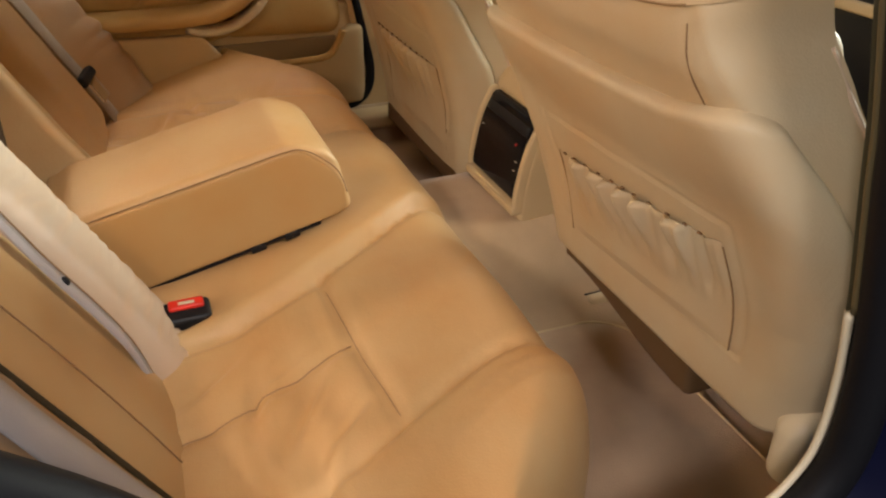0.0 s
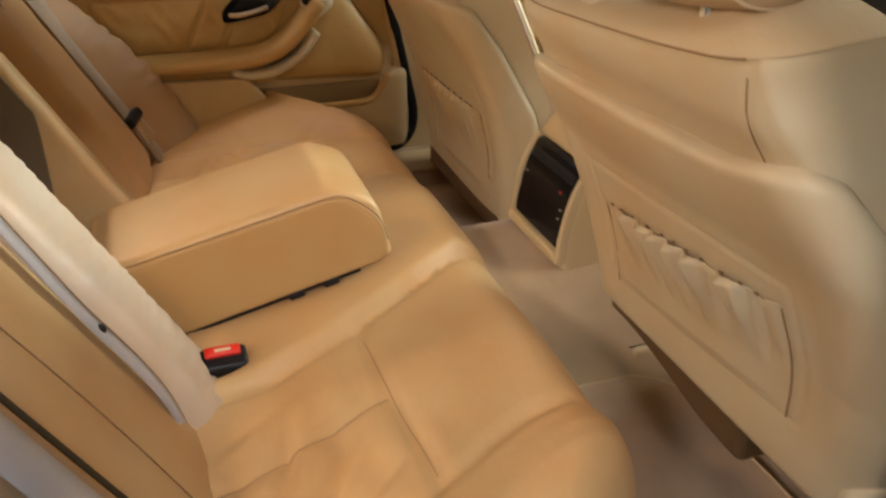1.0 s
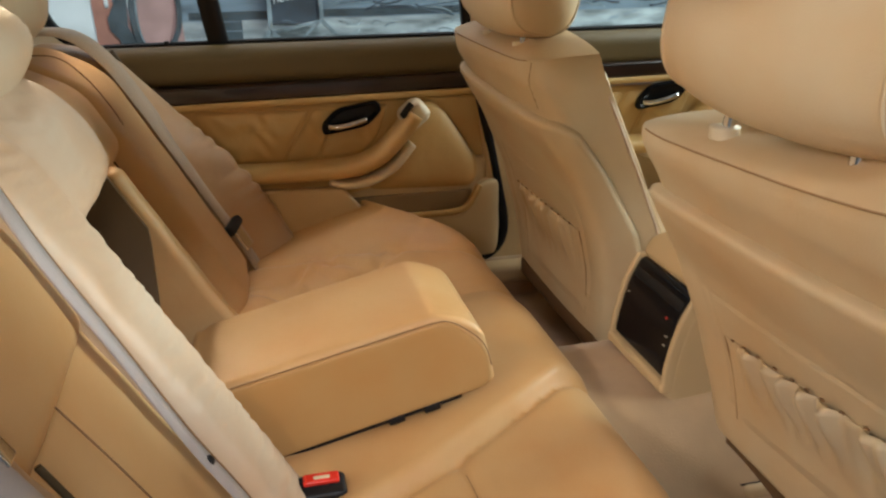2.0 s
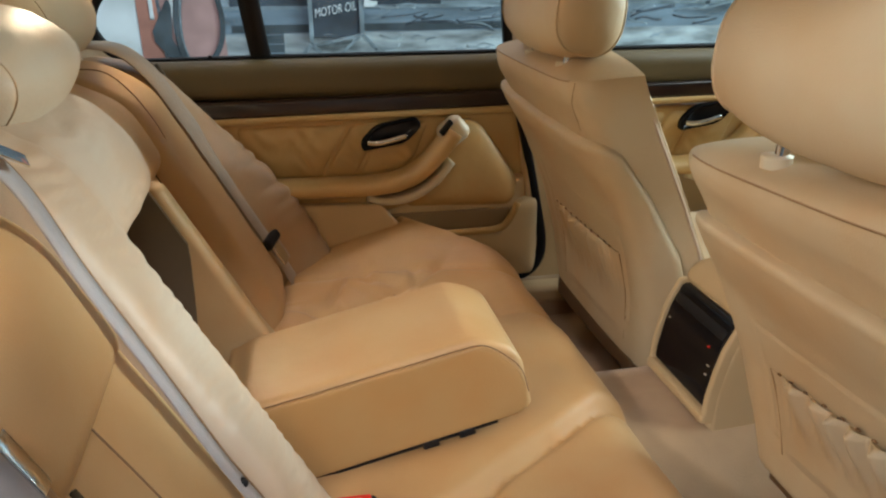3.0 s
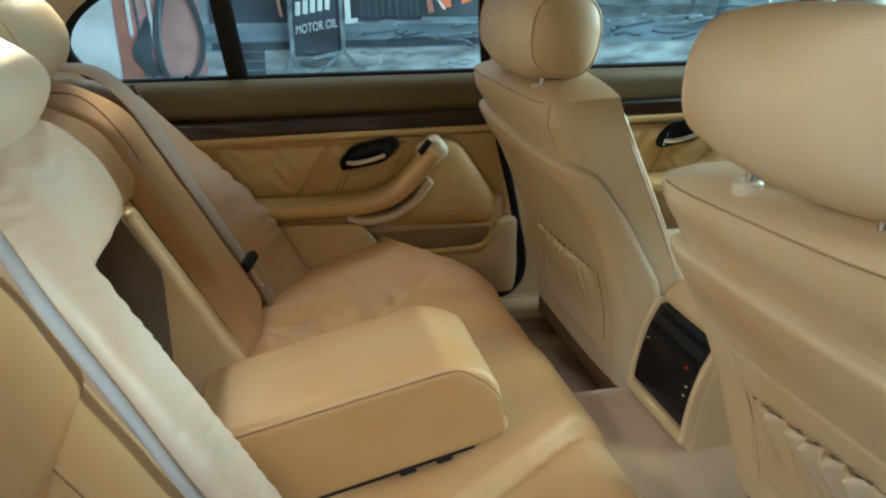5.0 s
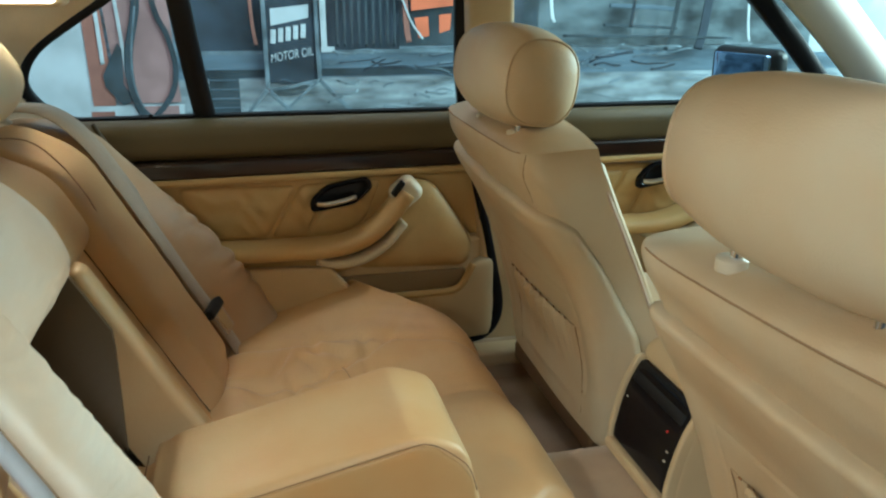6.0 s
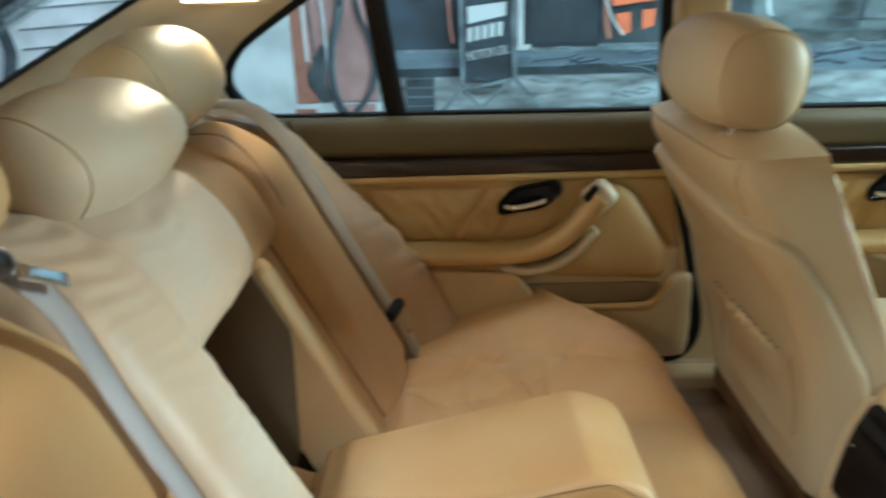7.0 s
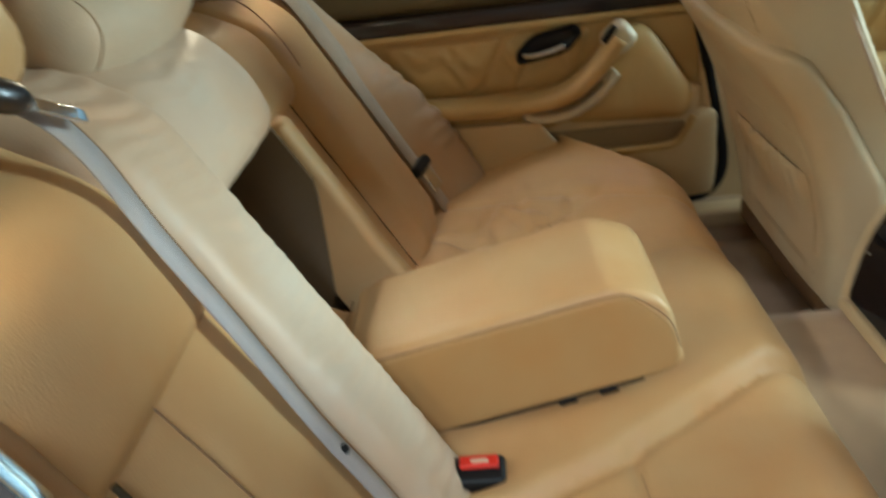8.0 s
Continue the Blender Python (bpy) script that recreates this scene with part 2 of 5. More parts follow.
def ribbon(points, sideways, width, thick, n=60):
    """A strap through the points, its breadth along sideways (one vector, or one for each point)."""
    line = glide(points, n)
    side = np.array(sideways, float)
    side = np.repeat(side[None], n, 0) if side.ndim == 1 else glide(side, n)
    along = np.gradient(line, axis=0)
    nrm = np.cross(along, side)
    nrm /= np.linalg.norm(nrm, axis=1, keepdims=True)
    side = side / np.linalg.norm(side, axis=1, keepdims=True)
    verts, faces = [], []
    ring = [(-0.5, -0.3), (-0.47, 0.5), (0.47, 0.5), (0.5, -0.3), (0.4, -0.5), (-0.4, -0.5)]
    for p, s, k in zip(line, side, nrm):
        verts += [p + s * width * a + k * thick * b for a, b in ring]
    q = len(ring)
    for i in range(n - 1):
        for k in range(q):
            l = (k + 1) % q
            faces.append((i * q + k, i * q + l, (i + 1) * q + l, (i + 1) * q + k))
    faces += [tuple(range(q)), tuple(range((n - 1) * q, n * q))]
    return to_mesh(verts, faces)


def slab(outline, depth, bevel=0.0, smooth=False):
    """A plate from an outline (world places in one plane) with its thickness along the vector depth."""
    bm = bmesh.new()
    low = [bm.verts.new(p) for p in outline]
    face = bm.faces.new(low)
    out = bmesh.ops.extrude_face_region(bm, geom=[face])
    bmesh.ops.translate(bm, vec=depth, verts=[v for v in out["geom"] if isinstance(v, bmesh.types.BMVert)])
    bmesh.ops.recalc_face_normals(bm, faces=bm.faces)
    if bevel:
        bmesh.ops.bevel(bm, geom=list(bm.edges), offset=bevel, segments=2, profile=0.5, affect="EDGES")
    for f in bm.faces:
        f.smooth = smooth
    mesh = bpy.data.meshes.new("m")
    bm.to_mesh(mesh)
    bm.free()
    return mesh


def round_outline(points, r, arcs=5):
    """The outline with its corners rounded."""
    out, n = [], len(points)
    for i in range(n):
        a, b, c = (np.array(points[(i + k) % n], float) for k in (-1, 0, 1))
        u, v = a - b, c - b
        lu, lv = np.linalg.norm(u), np.linalg.norm(v)
        k = min(r, lu / 2.05, lv / 2.05)
        p, q = b + u / lu * k, b + v / lv * k
        for t in np.linspace(0, 1, arcs + 1):
            out.append((1 - t) ** 2 * p + 2 * t * (1 - t) * b + t * t * q)
    return out


def joined(meshes):
    bm = bmesh.new()
    for m in meshes:
        bm.from_mesh(m)
    mesh = bpy.data.meshes.new("m")
    bm.to_mesh(mesh)
    bm.free()
    return mesh


def bell(x, w):
    return np.exp(-((x / w) ** 2))


def rise(x, a, b):
    t = np.clip((x - a) / (b - a), 0, 1)
    return t * t * (3 - 2 * t)


def rough(p, scale, seed=0.0):
    """Smooth uneven values about -1 to 1 for rows of points."""
    q = p * scale + seed
    return (np.sin(q[:, 0] * 1.7 + 1.3 * np.sin(q[:, 1] * 1.1 + q[:, 2])) + np.sin(q[:, 1] * 2.3 + 1.7 * np.sin(q[:, 2] * 1.3 + q[:, 0] * 0.7)) + np.sin(q[:, 2] * 1.9 + q[:, 0] * 1.2)) / 3


def pillow(outline, place, height, rings=14, core=None):
    """A pad over an outline in two dimensions: place(a, b, h) sets a point, height(k, a, b) is its swell from the middle (k 0) to the rim (k 1)."""
    rim = np.array(outline, float)
    mid = rim.mean(0) if core is None else np.array(core, float)
    n = len(rim)
    verts, faces = [place(mid[0], mid[1], height(0.0, mid[0], mid[1]))], []
    ks = [1 - (1 - k / rings) ** 1.6 for k in range(1, rings + 1)]
    for k in ks:
        for a, b in mid + (rim - mid) * k:
            verts.append(place(a, b, height(k, a, b)))
    for j in range(n):
        faces.append((0, 1 + j, 1 + (j + 1) % n))
    for i in range(rings - 1):
        for j in range(n):
            p, q = 1 + i * n, 1 + (i + 1) * n
            faces.append((p + j, q + j, q + (j + 1) % n, p + (j + 1) % n))
    last = 1 + (rings - 1) * n
    base = len(verts)
    for a, b in rim:
        verts.append(place(a, b, -0.012))
    for j in range(n):
        faces.append((last + j, base + j, base + (j + 1) % n, last + (j + 1) % n))
    return to_mesh(verts, faces)


def dense(outline, step=0.01):
    """The closed outline with points at even steps."""
    p = np.array(outline, float)
    q = np.vstack([p, p[:1]])
    run = np.r_[0, np.cumsum(np.linalg.norm(np.diff(q, axis=0), axis=1))]
    want = np.linspace(0, run[-1], max(12, int(run[-1] / step)), endpoint=False)
    return np.stack([np.interp(want, run, q[:, k]) for k in range(p.shape[1])], 1)


def puff(h, sharp=6.0):
    """The swell of a stuffed pad with a firm rim."""
    return lambda k, a, b: h * (1 - k**sharp) ** 0.5


# ---- the hall and the car's shell ----
CY = 0.03  # the middle of the tunnel and console
FLOOR = 0.36


def ground_mesh():
    return rbox((-14, -12, -0.10), (16, 14, 0.0), 0.01, 3.0, 1)


solid("ground", ground_mesh(), wall_paint("hall_floor_paint", (0.14, 0.145, 0.15), 0.85, 1.1, 1.5), "grey painted concrete hall floor under the car", "floor", kind="structure")
PLASTER = wall_paint("hall_plaster", (0.30, 0.31, 0.32), 0.92, 1.06, 2.0)
solid("wall_south", rbox((-6.2, -5.2, 0.0), (7.2, -5.0, 3.4), 0.01, 3.0, 1), PLASTER, "plain pale plaster hall wall", "wall", kind="structure")
solid("wall_west", rbox((-6.2, -5.0, 0.0), (-6.0, 2.35, 3.4), 0.01, 3.0, 1), PLASTER, "plain pale plaster hall wall", "wall", kind="structure")
solid("wall_east", rbox((7.0, -5.0, 0.0), (7.2, 2.35, 3.4), 0.01, 3.0, 1), PLASTER, "plain pale plaster hall wall", "wall", kind="structure")
solid("ceiling", rbox((-6.2, -5.2, 3.4), (7.2, 2.6, 3.5), 0.01, 3.0, 1), PLASTER, "plain pale hall ceiling", "ceiling", kind="structure")
MURAL = wall_paint("mural_ground_paint", (0.20, 0.25, 0.31), 0.40, 1.75, 7.0, (0.6, 1.0, 2.4))
wall_mural = solid("wall_mural", rbox((-6.2, 2.35, 0.0), (7.2, 2.6, 3.4), 0.01, 3.0, 1), MURAL, "hall wall with a painted blue-grey street mural", "wall", kind="structure")


# cabin floor with the tunnel down its middle
def floor_warp(p):
    top = p[:, 2] > FLOOR - 0.02
    hump = 0.160 * (1 - rise(np.abs(p[:, 1] - CY), 0.085, 0.20))
    under = 0.06 * rise(-p[:, 0], -0.58, -0.46)
    p[:, 2] += np.where(top, np.maximum(hump, under) + 0.004 * rough(p, 16), 0)
    return p


solid("floor", rbox((-0.2, -0.66, 0.30), (1.9, 0.70, FLOOR), 0.01, 0.025, 2, floor_warp), CARPET, "beige carpeted car floor with a central tunnel", "carpet", kind="structure")


mat_edge = dense(round_outline([(0.50, -0.625), (0.835, -0.625), (0.835, -0.150), (0.50, -0.150)], 0.085), 0.02)
floor_mat = thing("floor_mat", (0.66, -0.40, FLOOR), "worn beige carpet mat on the car floor", "floor mat")
part("carpet", slab([(a, b, FLOOR + 0.004) for a, b in mat_edge], (0, 0, 0.010), 0.003), MAT_PILE, floor_mat)
part("edging", tube([(a, b, FLOOR + 0.013) for a, b in mat_edge[::3]], 0.0030, 160, 6, ring=True), SHELL, floor_mat, "sewn beige edging")


def sill_side(sign, name):
    """The body side under the doors: carpeted inside, painted outside."""
    y0, y1 = sorted((sign * 0.655, sign * 0.86))
    return solid(name, rbox((-0.3, y0, 0.18), (1.9, y1, 0.44 if sign > 0 else 0.53), 0.03, 0.1, 3), NAVY if sign < 0 else CARPET, "dark navy painted door sill" if sign < 0 else "beige carpeted sill beside the car floor", "car body", kind="structure")


sill_side(-1, "sill_1")
sill_side(1, "sill_2")

# roof lining, curved down to both sides
def roof_fn(u, v):
    x, w = -0.55 + 1.75 * u, 2 * v - 1
    z = 1.335 - 0.09 * abs(w) ** 3 - 0.10 * max(0.0, 0.25 - u) - 0.10 * max(0, u - 0.7)
    return (x, 0.63 * w, z)


roof = sheet(roof_fn, 30, 24)
solid("headliner", roof, HEADLINER, "pale beige cloth roof lining", "ceiling", kind="structure")
solid("roof_panel", sheet(lambda u, v: tuple(np.array(roof_fn(u, v)) + (0, 0.03 * (2 * v - 1), 0.04)), 20, 16), NAVY, "dark navy car roof panel", "car body", kind="structure")

# near B-pillar beside the open door: trim edge, rubber seal, painted jamb
PILLAR = [(0.535, 1.20), (0.560, 1.08), (0.582, 0.992), (0.603, 0.916), (0.612, 0.873), (0.627, 0.806), (0.635, 0.767), (0.643, 0.708), (0.643, 0.650), (0.630, 0.615), (0.600, 0.588), (0.52, 0.560), (0.36, 0.545)]


def jamb(offset, y, width, thick):
    line = glide([(x + offset, y, z) for x, z in PILLAR], 60)
    return line


b_pillar = thing("b_pillar", (0.68, -0.70, 0.40), "beige-trimmed navy door pillar with a black rubber seal", "car body", kind="structure")
part("trim", tube([(x + 0.003, -0.684, z) for x, z in PILLAR[6:]], 0.0034, 70, 10), IVORY, b_pillar, "cream pillar trim edge")
# The same trim edge higher up, in a dark colour where it lies dim.
part("upper_trim", tube([(x + 0.005, -0.686, z) for x, z in PILLAR[:7]], 0.0026, 50, 10), BELT_TRIM, b_pillar, "upper trim edge, coloured dark where it lies dim")
part("seal", tube([(x + 0.017, -0.700, z - 0.004) for x, z in PILLAR], 0.017, 70, 10), RUBBER, b_pillar, "black rubber door seal")
JAMB = glide([(x, 0, z) for x, z in PILLAR], 60)


def jamb_fn(u, v):
    """The painted door opening, turned outwards and round to the body's side."""
    k = int(round(u * (len(JAMB) - 1)))
    p, q = JAMB[max(0, k - 1)], JAMB[min(len(JAMB) - 1, k + 1)]
    out = np.array([-(q[2] - p[2]), 0, q[0] - p[0]])
    out /= np.linalg.norm(out)
    w = 0.15 * v
    fall = JAMB[k] + out * (0.020 + 0.9 * w)
    return (fall[0], -0.705 - 0.13 * math.sin(min(1.0, v * 1.4) * math.pi / 2), fall[2])


part("jamb", sheet(jamb_fn, 60, 14), NAVY, b_pillar, "dark navy painted door jamb")


def inner_fn(u, v):
    k = int(round(u * 34))
    return (JAMB[k][0] + 0.008 + 0.13 * v, -0.676 + 0.012 * v, JAMB[k][2])


# The pillar's inside lies in shade; the shade is put into this colour.
part("panel", sheet(inner_fn, 35, 8), BELT_TRIM, b_pillar, "inner pillar panel, its shade put into an olive-brown colour")



def post_lean(p):
    """The pillar's body leans with its trim edge."""
    q = p.copy()
    q[:, 0] += np.interp(p[:, 2], [0.60, 0.70, 0.80, 0.92, 1.0, 1.2], [0.630, 0.643, 0.628, 0.603, 0.580, 0.535]) - 0.60
    return q


# Mostly out of view; added to keep side light off the near seat.
part("post", rbox((0.655, -0.722, 0.52), (0.79, -0.695, 1.25), 0.010, 0.04, 3, post_lean), NAVY, b_pillar, "dark navy pillar body")

# rear edge of the near door opening, along the wheel arch
ARCH = [(-0.20, 1.22), (-0.10, 1.08), (0.02, 0.965), (0.10, 0.895), (0.165, 0.835), (0.23, 0.75), (0.30, 0.62), (0.36, 0.50), (0.46, 0.455)]
rear_quarter = thing("rear_quarter", (0.1, -0.72, 0.45), "navy rear door opening edge with a black rubber seal", "car body", kind="structure")
part("seal", tube([(x - 0.008, -0.735, z - 0.034) for x, z in ARCH], 0.018, 60, 10), RUBBER, rear_quarter, "black rubber door seal")
part("jamb", tube([(x - 0.036, -0.772, z - 0.058) for x, z in ARCH], 0.030, 60, 10), NAVY, rear_quarter, "dark navy painted jamb")


# ---- rear seat ----
UP, OUT = np.array([-0.479, 0, 0.878]), np.array([0.878, 0, 0.479])
FOOT = np.array([0.216, 0, 0.50])


def lean(p):
    """From places on the backrest (across, up along it, out of it) to the world."""
    return FOOT + np.outer(p[:, 1], UP) + np.outer(p[:, 2], OUT) + np.outer(p[:, 0], (0, 1, 0))


def lean1(y, s, d):
    return tuple(lean(np.array([[y, s, d]]))[0])


def back_pad(y0, y1, s0, s1, d0, d1, r, crown=0.0, wrinkle=0.0, stripes=0.0, seams=(), step=0.011, shape=None):
    """A leather pad of the backrest."""
    ym, sm, yh, sh = (y0 + y1) / 2, (s0 + s1) / 2, (y1 - y0) / 2, (s1 - s0) / 2

    def warp(p):
        front = rise(p[:, 2], d0 + 0.4 * (d1 - d0), d1)
        a, b = (p[:, 0] - ym) / yh, (p[:, 1] - sm) / sh
        p = p.copy()
        p[:, 2] += front * crown * (1 - a * a) * (1 - b * b * 0.8)
        p[:, 2] += front * wrinkle * rough(p * (1.0, 1.4, 0.0), 26.0, y0 * 9)
        if stripes:
            p[:, 2] += front * stripes * np.sin(p[:, 1] * 330 + 2.6 * np.sin(p[:, 1] * 43 + y0 * 5) + 30 * p[:, 0] + 1.5 * np.sin(60 * p[:, 0])) * (0.35 + 0.65 * bell(a - 0.2 + 0.5 * np.sin(p[:, 1] * 29), 0.7)) * np.clip(1 - a * a, 0, 1) ** 2
        for axis, place, depth, width in seams:
            p[:, 2] -= front * depth * bell(p[:, axis] - place, width)
        if shape:
            p = shape(p)
        return lean(p)

    return rbox((y0, s0, d0), (y1, s1, d1), r, step, 5, warp)


rear_back = thing("rear_bench_back", (0.10, 0.0, 0.50), "sand leather rear bench backrest, bright light in its centre bolster's colour", "car seat")


def round_top(p, s_top, drop):
    """Lets the pad fall away backwards towards its top."""
    k = rise(p[:, 1], s_top - 0.14, s_top)
    p[:, 2] -= drop * k * k
    return p


def centre_shape(p):
    """One skin: a bolster beside the recess that widens into the pad under the middle headrest."""
    return round_top(p, 0.60, 0.05)


part("inner_bolster", back_pad(-0.276, -0.126, -0.14, 0.60, -0.15, 0.002, 0.038, 0.004, 0.0012, 0.0026, step=0.005, shape=centre_shape), HIDE_LIT, rear_back, "creased leather centre bolster, coloured for bright light")
part("yoke", back_pad(-0.240, 0.128, 0.400, 0.60, -0.15, -0.010, 0.036, 0.012, 0.0042, 0.0018, step=0.006, shape=centre_shape), HIDE_LIT, rear_back, "creased leather pad under the middle headrest, coloured for bright light")
part("lower_panel", back_pad(-0.50, -0.248, -0.12, 0.43, -0.16, -0.024, 0.014, 0.012, 0.0012, 0, [(0, -0.405, 0.002, 0.005)]), HIDE, rear_back)
part("upper_panel", back_pad(-0.56, -0.256, 0.362, 0.578, -0.16, -0.018, 0.020, 0.020, 0.0006, shape=lambda p: round_top(p, 0.578, 0.045)), HIDE, rear_back, "smooth sand leather shoulder panel")
part("outer_bolster", back_pad(-0.69, -0.475, -0.14, 0.57, -0.18, 0.0, 0.06, 0.012, 0.002, 0.0012, shape=lambda p: round_top(p, 0.57, 0.05)), HIDE_CREASED_DIM, rear_back, "creased leather side bolster, dim light in its colour")


def inner_slope(p):
    """The inner side of the far place falls away from its edge beside the recess to the lower panel."""
    p[:, 2] -= 0.050 * rise(p[:, 0], 0.135, 0.275) * rise(p[:, 2], -0.12, -0.05)
    p[:, 2] += 0.012 * rise(-p[:, 1], -0.20, 0.0) * rise(p[:, 2], -0.12, -0.05)
    return p


part("inner_bolster", back_pad(0.118, 0.275, -0.04, 0.402, -0.15, -0.018, 0.012, 0.002, 0.0008, 0, shape=inner_slope), HIDE, rear_back, "tan leather bolster beside the recess")
part("lower_panel", back_pad(0.262, 0.345, -0.04, 0.42, -0.16, -0.066, 0.012, 0.002, 0.0012, 0), HIDE, rear_back)
part("upper_panel", back_pad(0.118, 0.352, 0.384, 0.578, -0.17, -0.044, 0.030, 0.014, 0.0008, shape=lambda p: round_top(p, 0.578, 0.05)), HIDE, rear_back, "smooth sand leather shoulder panel")


def ridge_shape(p):
    """A long soft roll, pinched where it meets the cushion."""
    p = round_top(p, 0.575, 0.05)
    p[:, 2] -= 0.014 * bell(p[:, 1] - 0.055, 0.020) * rise(p[:, 2], -0.10, -0.04)
    return p


part("side_ridge", back_pad(0.322, 0.545, -0.04, 0.575, -0.17, -0.034, 0.034, 0.006, 0.0012, 0, shape=ridge_shape), HIDE, rear_back, "long sand leather side roll")
part("seam", tube([lean1(0.366, s, d) for s, d in ((0.575, -0.098), (0.545, -0.050), (0.50, -0.0325), (0.44, -0.0285), (0.395, -0.034))], 0.0010, 50, 6), SEAM, rear_back, "brown sewn seam")


def far_bolster(p):
    """The far side bolster stands prouder towards the cushion; its leather is drawn into folds across its length."""
    front = rise(p[:, 2], -0.11, -0.04)
    p = round_top(p, 0.575, 0.06)
    p[:, 2] += 0.080 * rise(-p[:, 1], -0.55, -0.10) * rise(p[:, 0], 0.55, 0.64)
    s = p[:, 1] + 0.18 * (p[:, 0] - 0.62)
    pull = np.abs(np.sin(s * 86 + 1.1 * np.sin(s * 41)))
    p[:, 2] += front * 0.0100 * (pull**0.7 - 0.6) * bell(s - 0.215, 0.11) * rise(p[:, 0], 0.585, 0.615)
    return p


part("outer_bolster", back_pad(0.545, 0.70, -0.05, 0.575, -0.18, -0.036, 0.05, 0.008, 0.0008, 0, step=0.0055, shape=far_bolster), HIDE_CREASED_DIM, rear_back, "creased leather side bolster, dim light in its colour")
# Dark cords stand in for the shade in the gaps between pads and door.
part("gap", tube([lean1(0.324, s, -0.066) for s in (0.02, 0.12, 0.22, 0.32, 0.385)], 0.0030, 40, 8), RECESS_SHADE, rear_back, "dark cord standing in for the shaded gap beside the side roll")
part("gap", tube([lean1(0.706, s, -0.040) for s in (0.20, 0.30, 0.40, 0.50)], 0.0040, 40, 8), RECESS_SHADE, rear_back, "dark cord standing in for the shaded gap beside the door")
part("gap", tube([lean1(0.703, s, d) for s, d in ((-0.02, 0.036), (0.04, 0.034), (0.10, 0.026), (0.18, 0.012))], 0.0040, 40, 8), RECESS_SHADE, rear_back, "dark cord standing in for the shaded gap beside the door")


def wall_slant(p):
    """The dark plate ends on a slanting line, shaped to the shadow on the wall."""
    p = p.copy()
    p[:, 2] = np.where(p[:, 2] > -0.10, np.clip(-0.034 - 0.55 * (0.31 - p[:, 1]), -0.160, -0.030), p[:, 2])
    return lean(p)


part("recess_wall", rbox((0.109, -0.01, -0.165), (0.1175, 0.42, -0.030), 0.003, 0.02, 2, wall_slant), RECESS_SIDE_SHADE, rear_back, "recess side plate with its shadow painted dark brown")
# Same again: a dark cord painted in for gap shade.
part("gap", tube([lean1(-0.479, s, -0.012) for s in (-0.02, 0.08, 0.18, 0.28, 0.37)], 0.0026, 40, 8), RECESS_SHADE, rear_back, "dark cord standing in for the shaded gap beside the side bolster")
part("recess", rbox((-0.13, -0.02, -0.30), (0.14, 0.46, -0.155), 0.01, 0.05, 2, lean), RECESS_SHADE, rear_back, "armrest recess back, its deep shade put into the colour")
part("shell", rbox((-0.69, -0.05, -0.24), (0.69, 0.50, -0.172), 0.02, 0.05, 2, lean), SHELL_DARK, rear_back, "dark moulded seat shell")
part("seam", tube([lean1(-0.405, s, -0.0205 + 0.012 * (1 - ((s - 0.195) / 0.235) ** 2) * 0.85) for s in (0.0, 0.1, 0.2, 0.3, 0.37)], 0.0009, 60, 6), SEAM, rear_back, "brown sewn seam")


def ridge_y(x):
    """The sewn edge between the near place and the middle."""
    return np.interp(x, [0.14, 0.26, 0.36, 0.46, 0.54, 0.60], [-0.225, -0.215, -0.180, -0.125, -0.070, -0.05])


def side_y(x):
    """The sewn edge of the outer bolsters, on either side."""
    return np.interp(x, [0.10, 0.18, 0.30, 0.40, 0.49, 0.60], [0.56, 0.545, 0.505, 0.458, 0.415, 0.385])


def far_line(x):
    """The sewn line over the far place, from the middle of its back to its outer front corner."""
    return np.interp(x, [0.13, 0.215, 0.28, 0.336, 0.418, 0.49, 0.56], [0.378, 0.372, 0.378, 0.396, 0.438, 0.500, 0.56])


def cushion_top(x, y):
    """Height of the bench cushion over the plan."""
    z = 0.530 + 0.055 * rise(x, 0.14, 0.52)
    over = np.abs(y) - side_y(x)
    z = z + 0.022 * rise(over, -0.02, 0.10) * rise(x, 0.10, 0.38)
    z = z + 0.013 * rise(y - ridge_y(x), -0.012, 0.010) * rise(0.10 + 0.06 - y, -0.07, 0.02)
    z = z + 0.030 * bell(x - 0.14, 0.05) * bell(y - 0.36, 0.06)
    z = z - 0.008 * bell(np.abs(y) - 0.34, 0.10) * rise(x, 0.15, 0.25)
    z = z - 0.028 * bell(x - 0.20, 0.045) * bell(y + 0.165, 0.035)
    return z


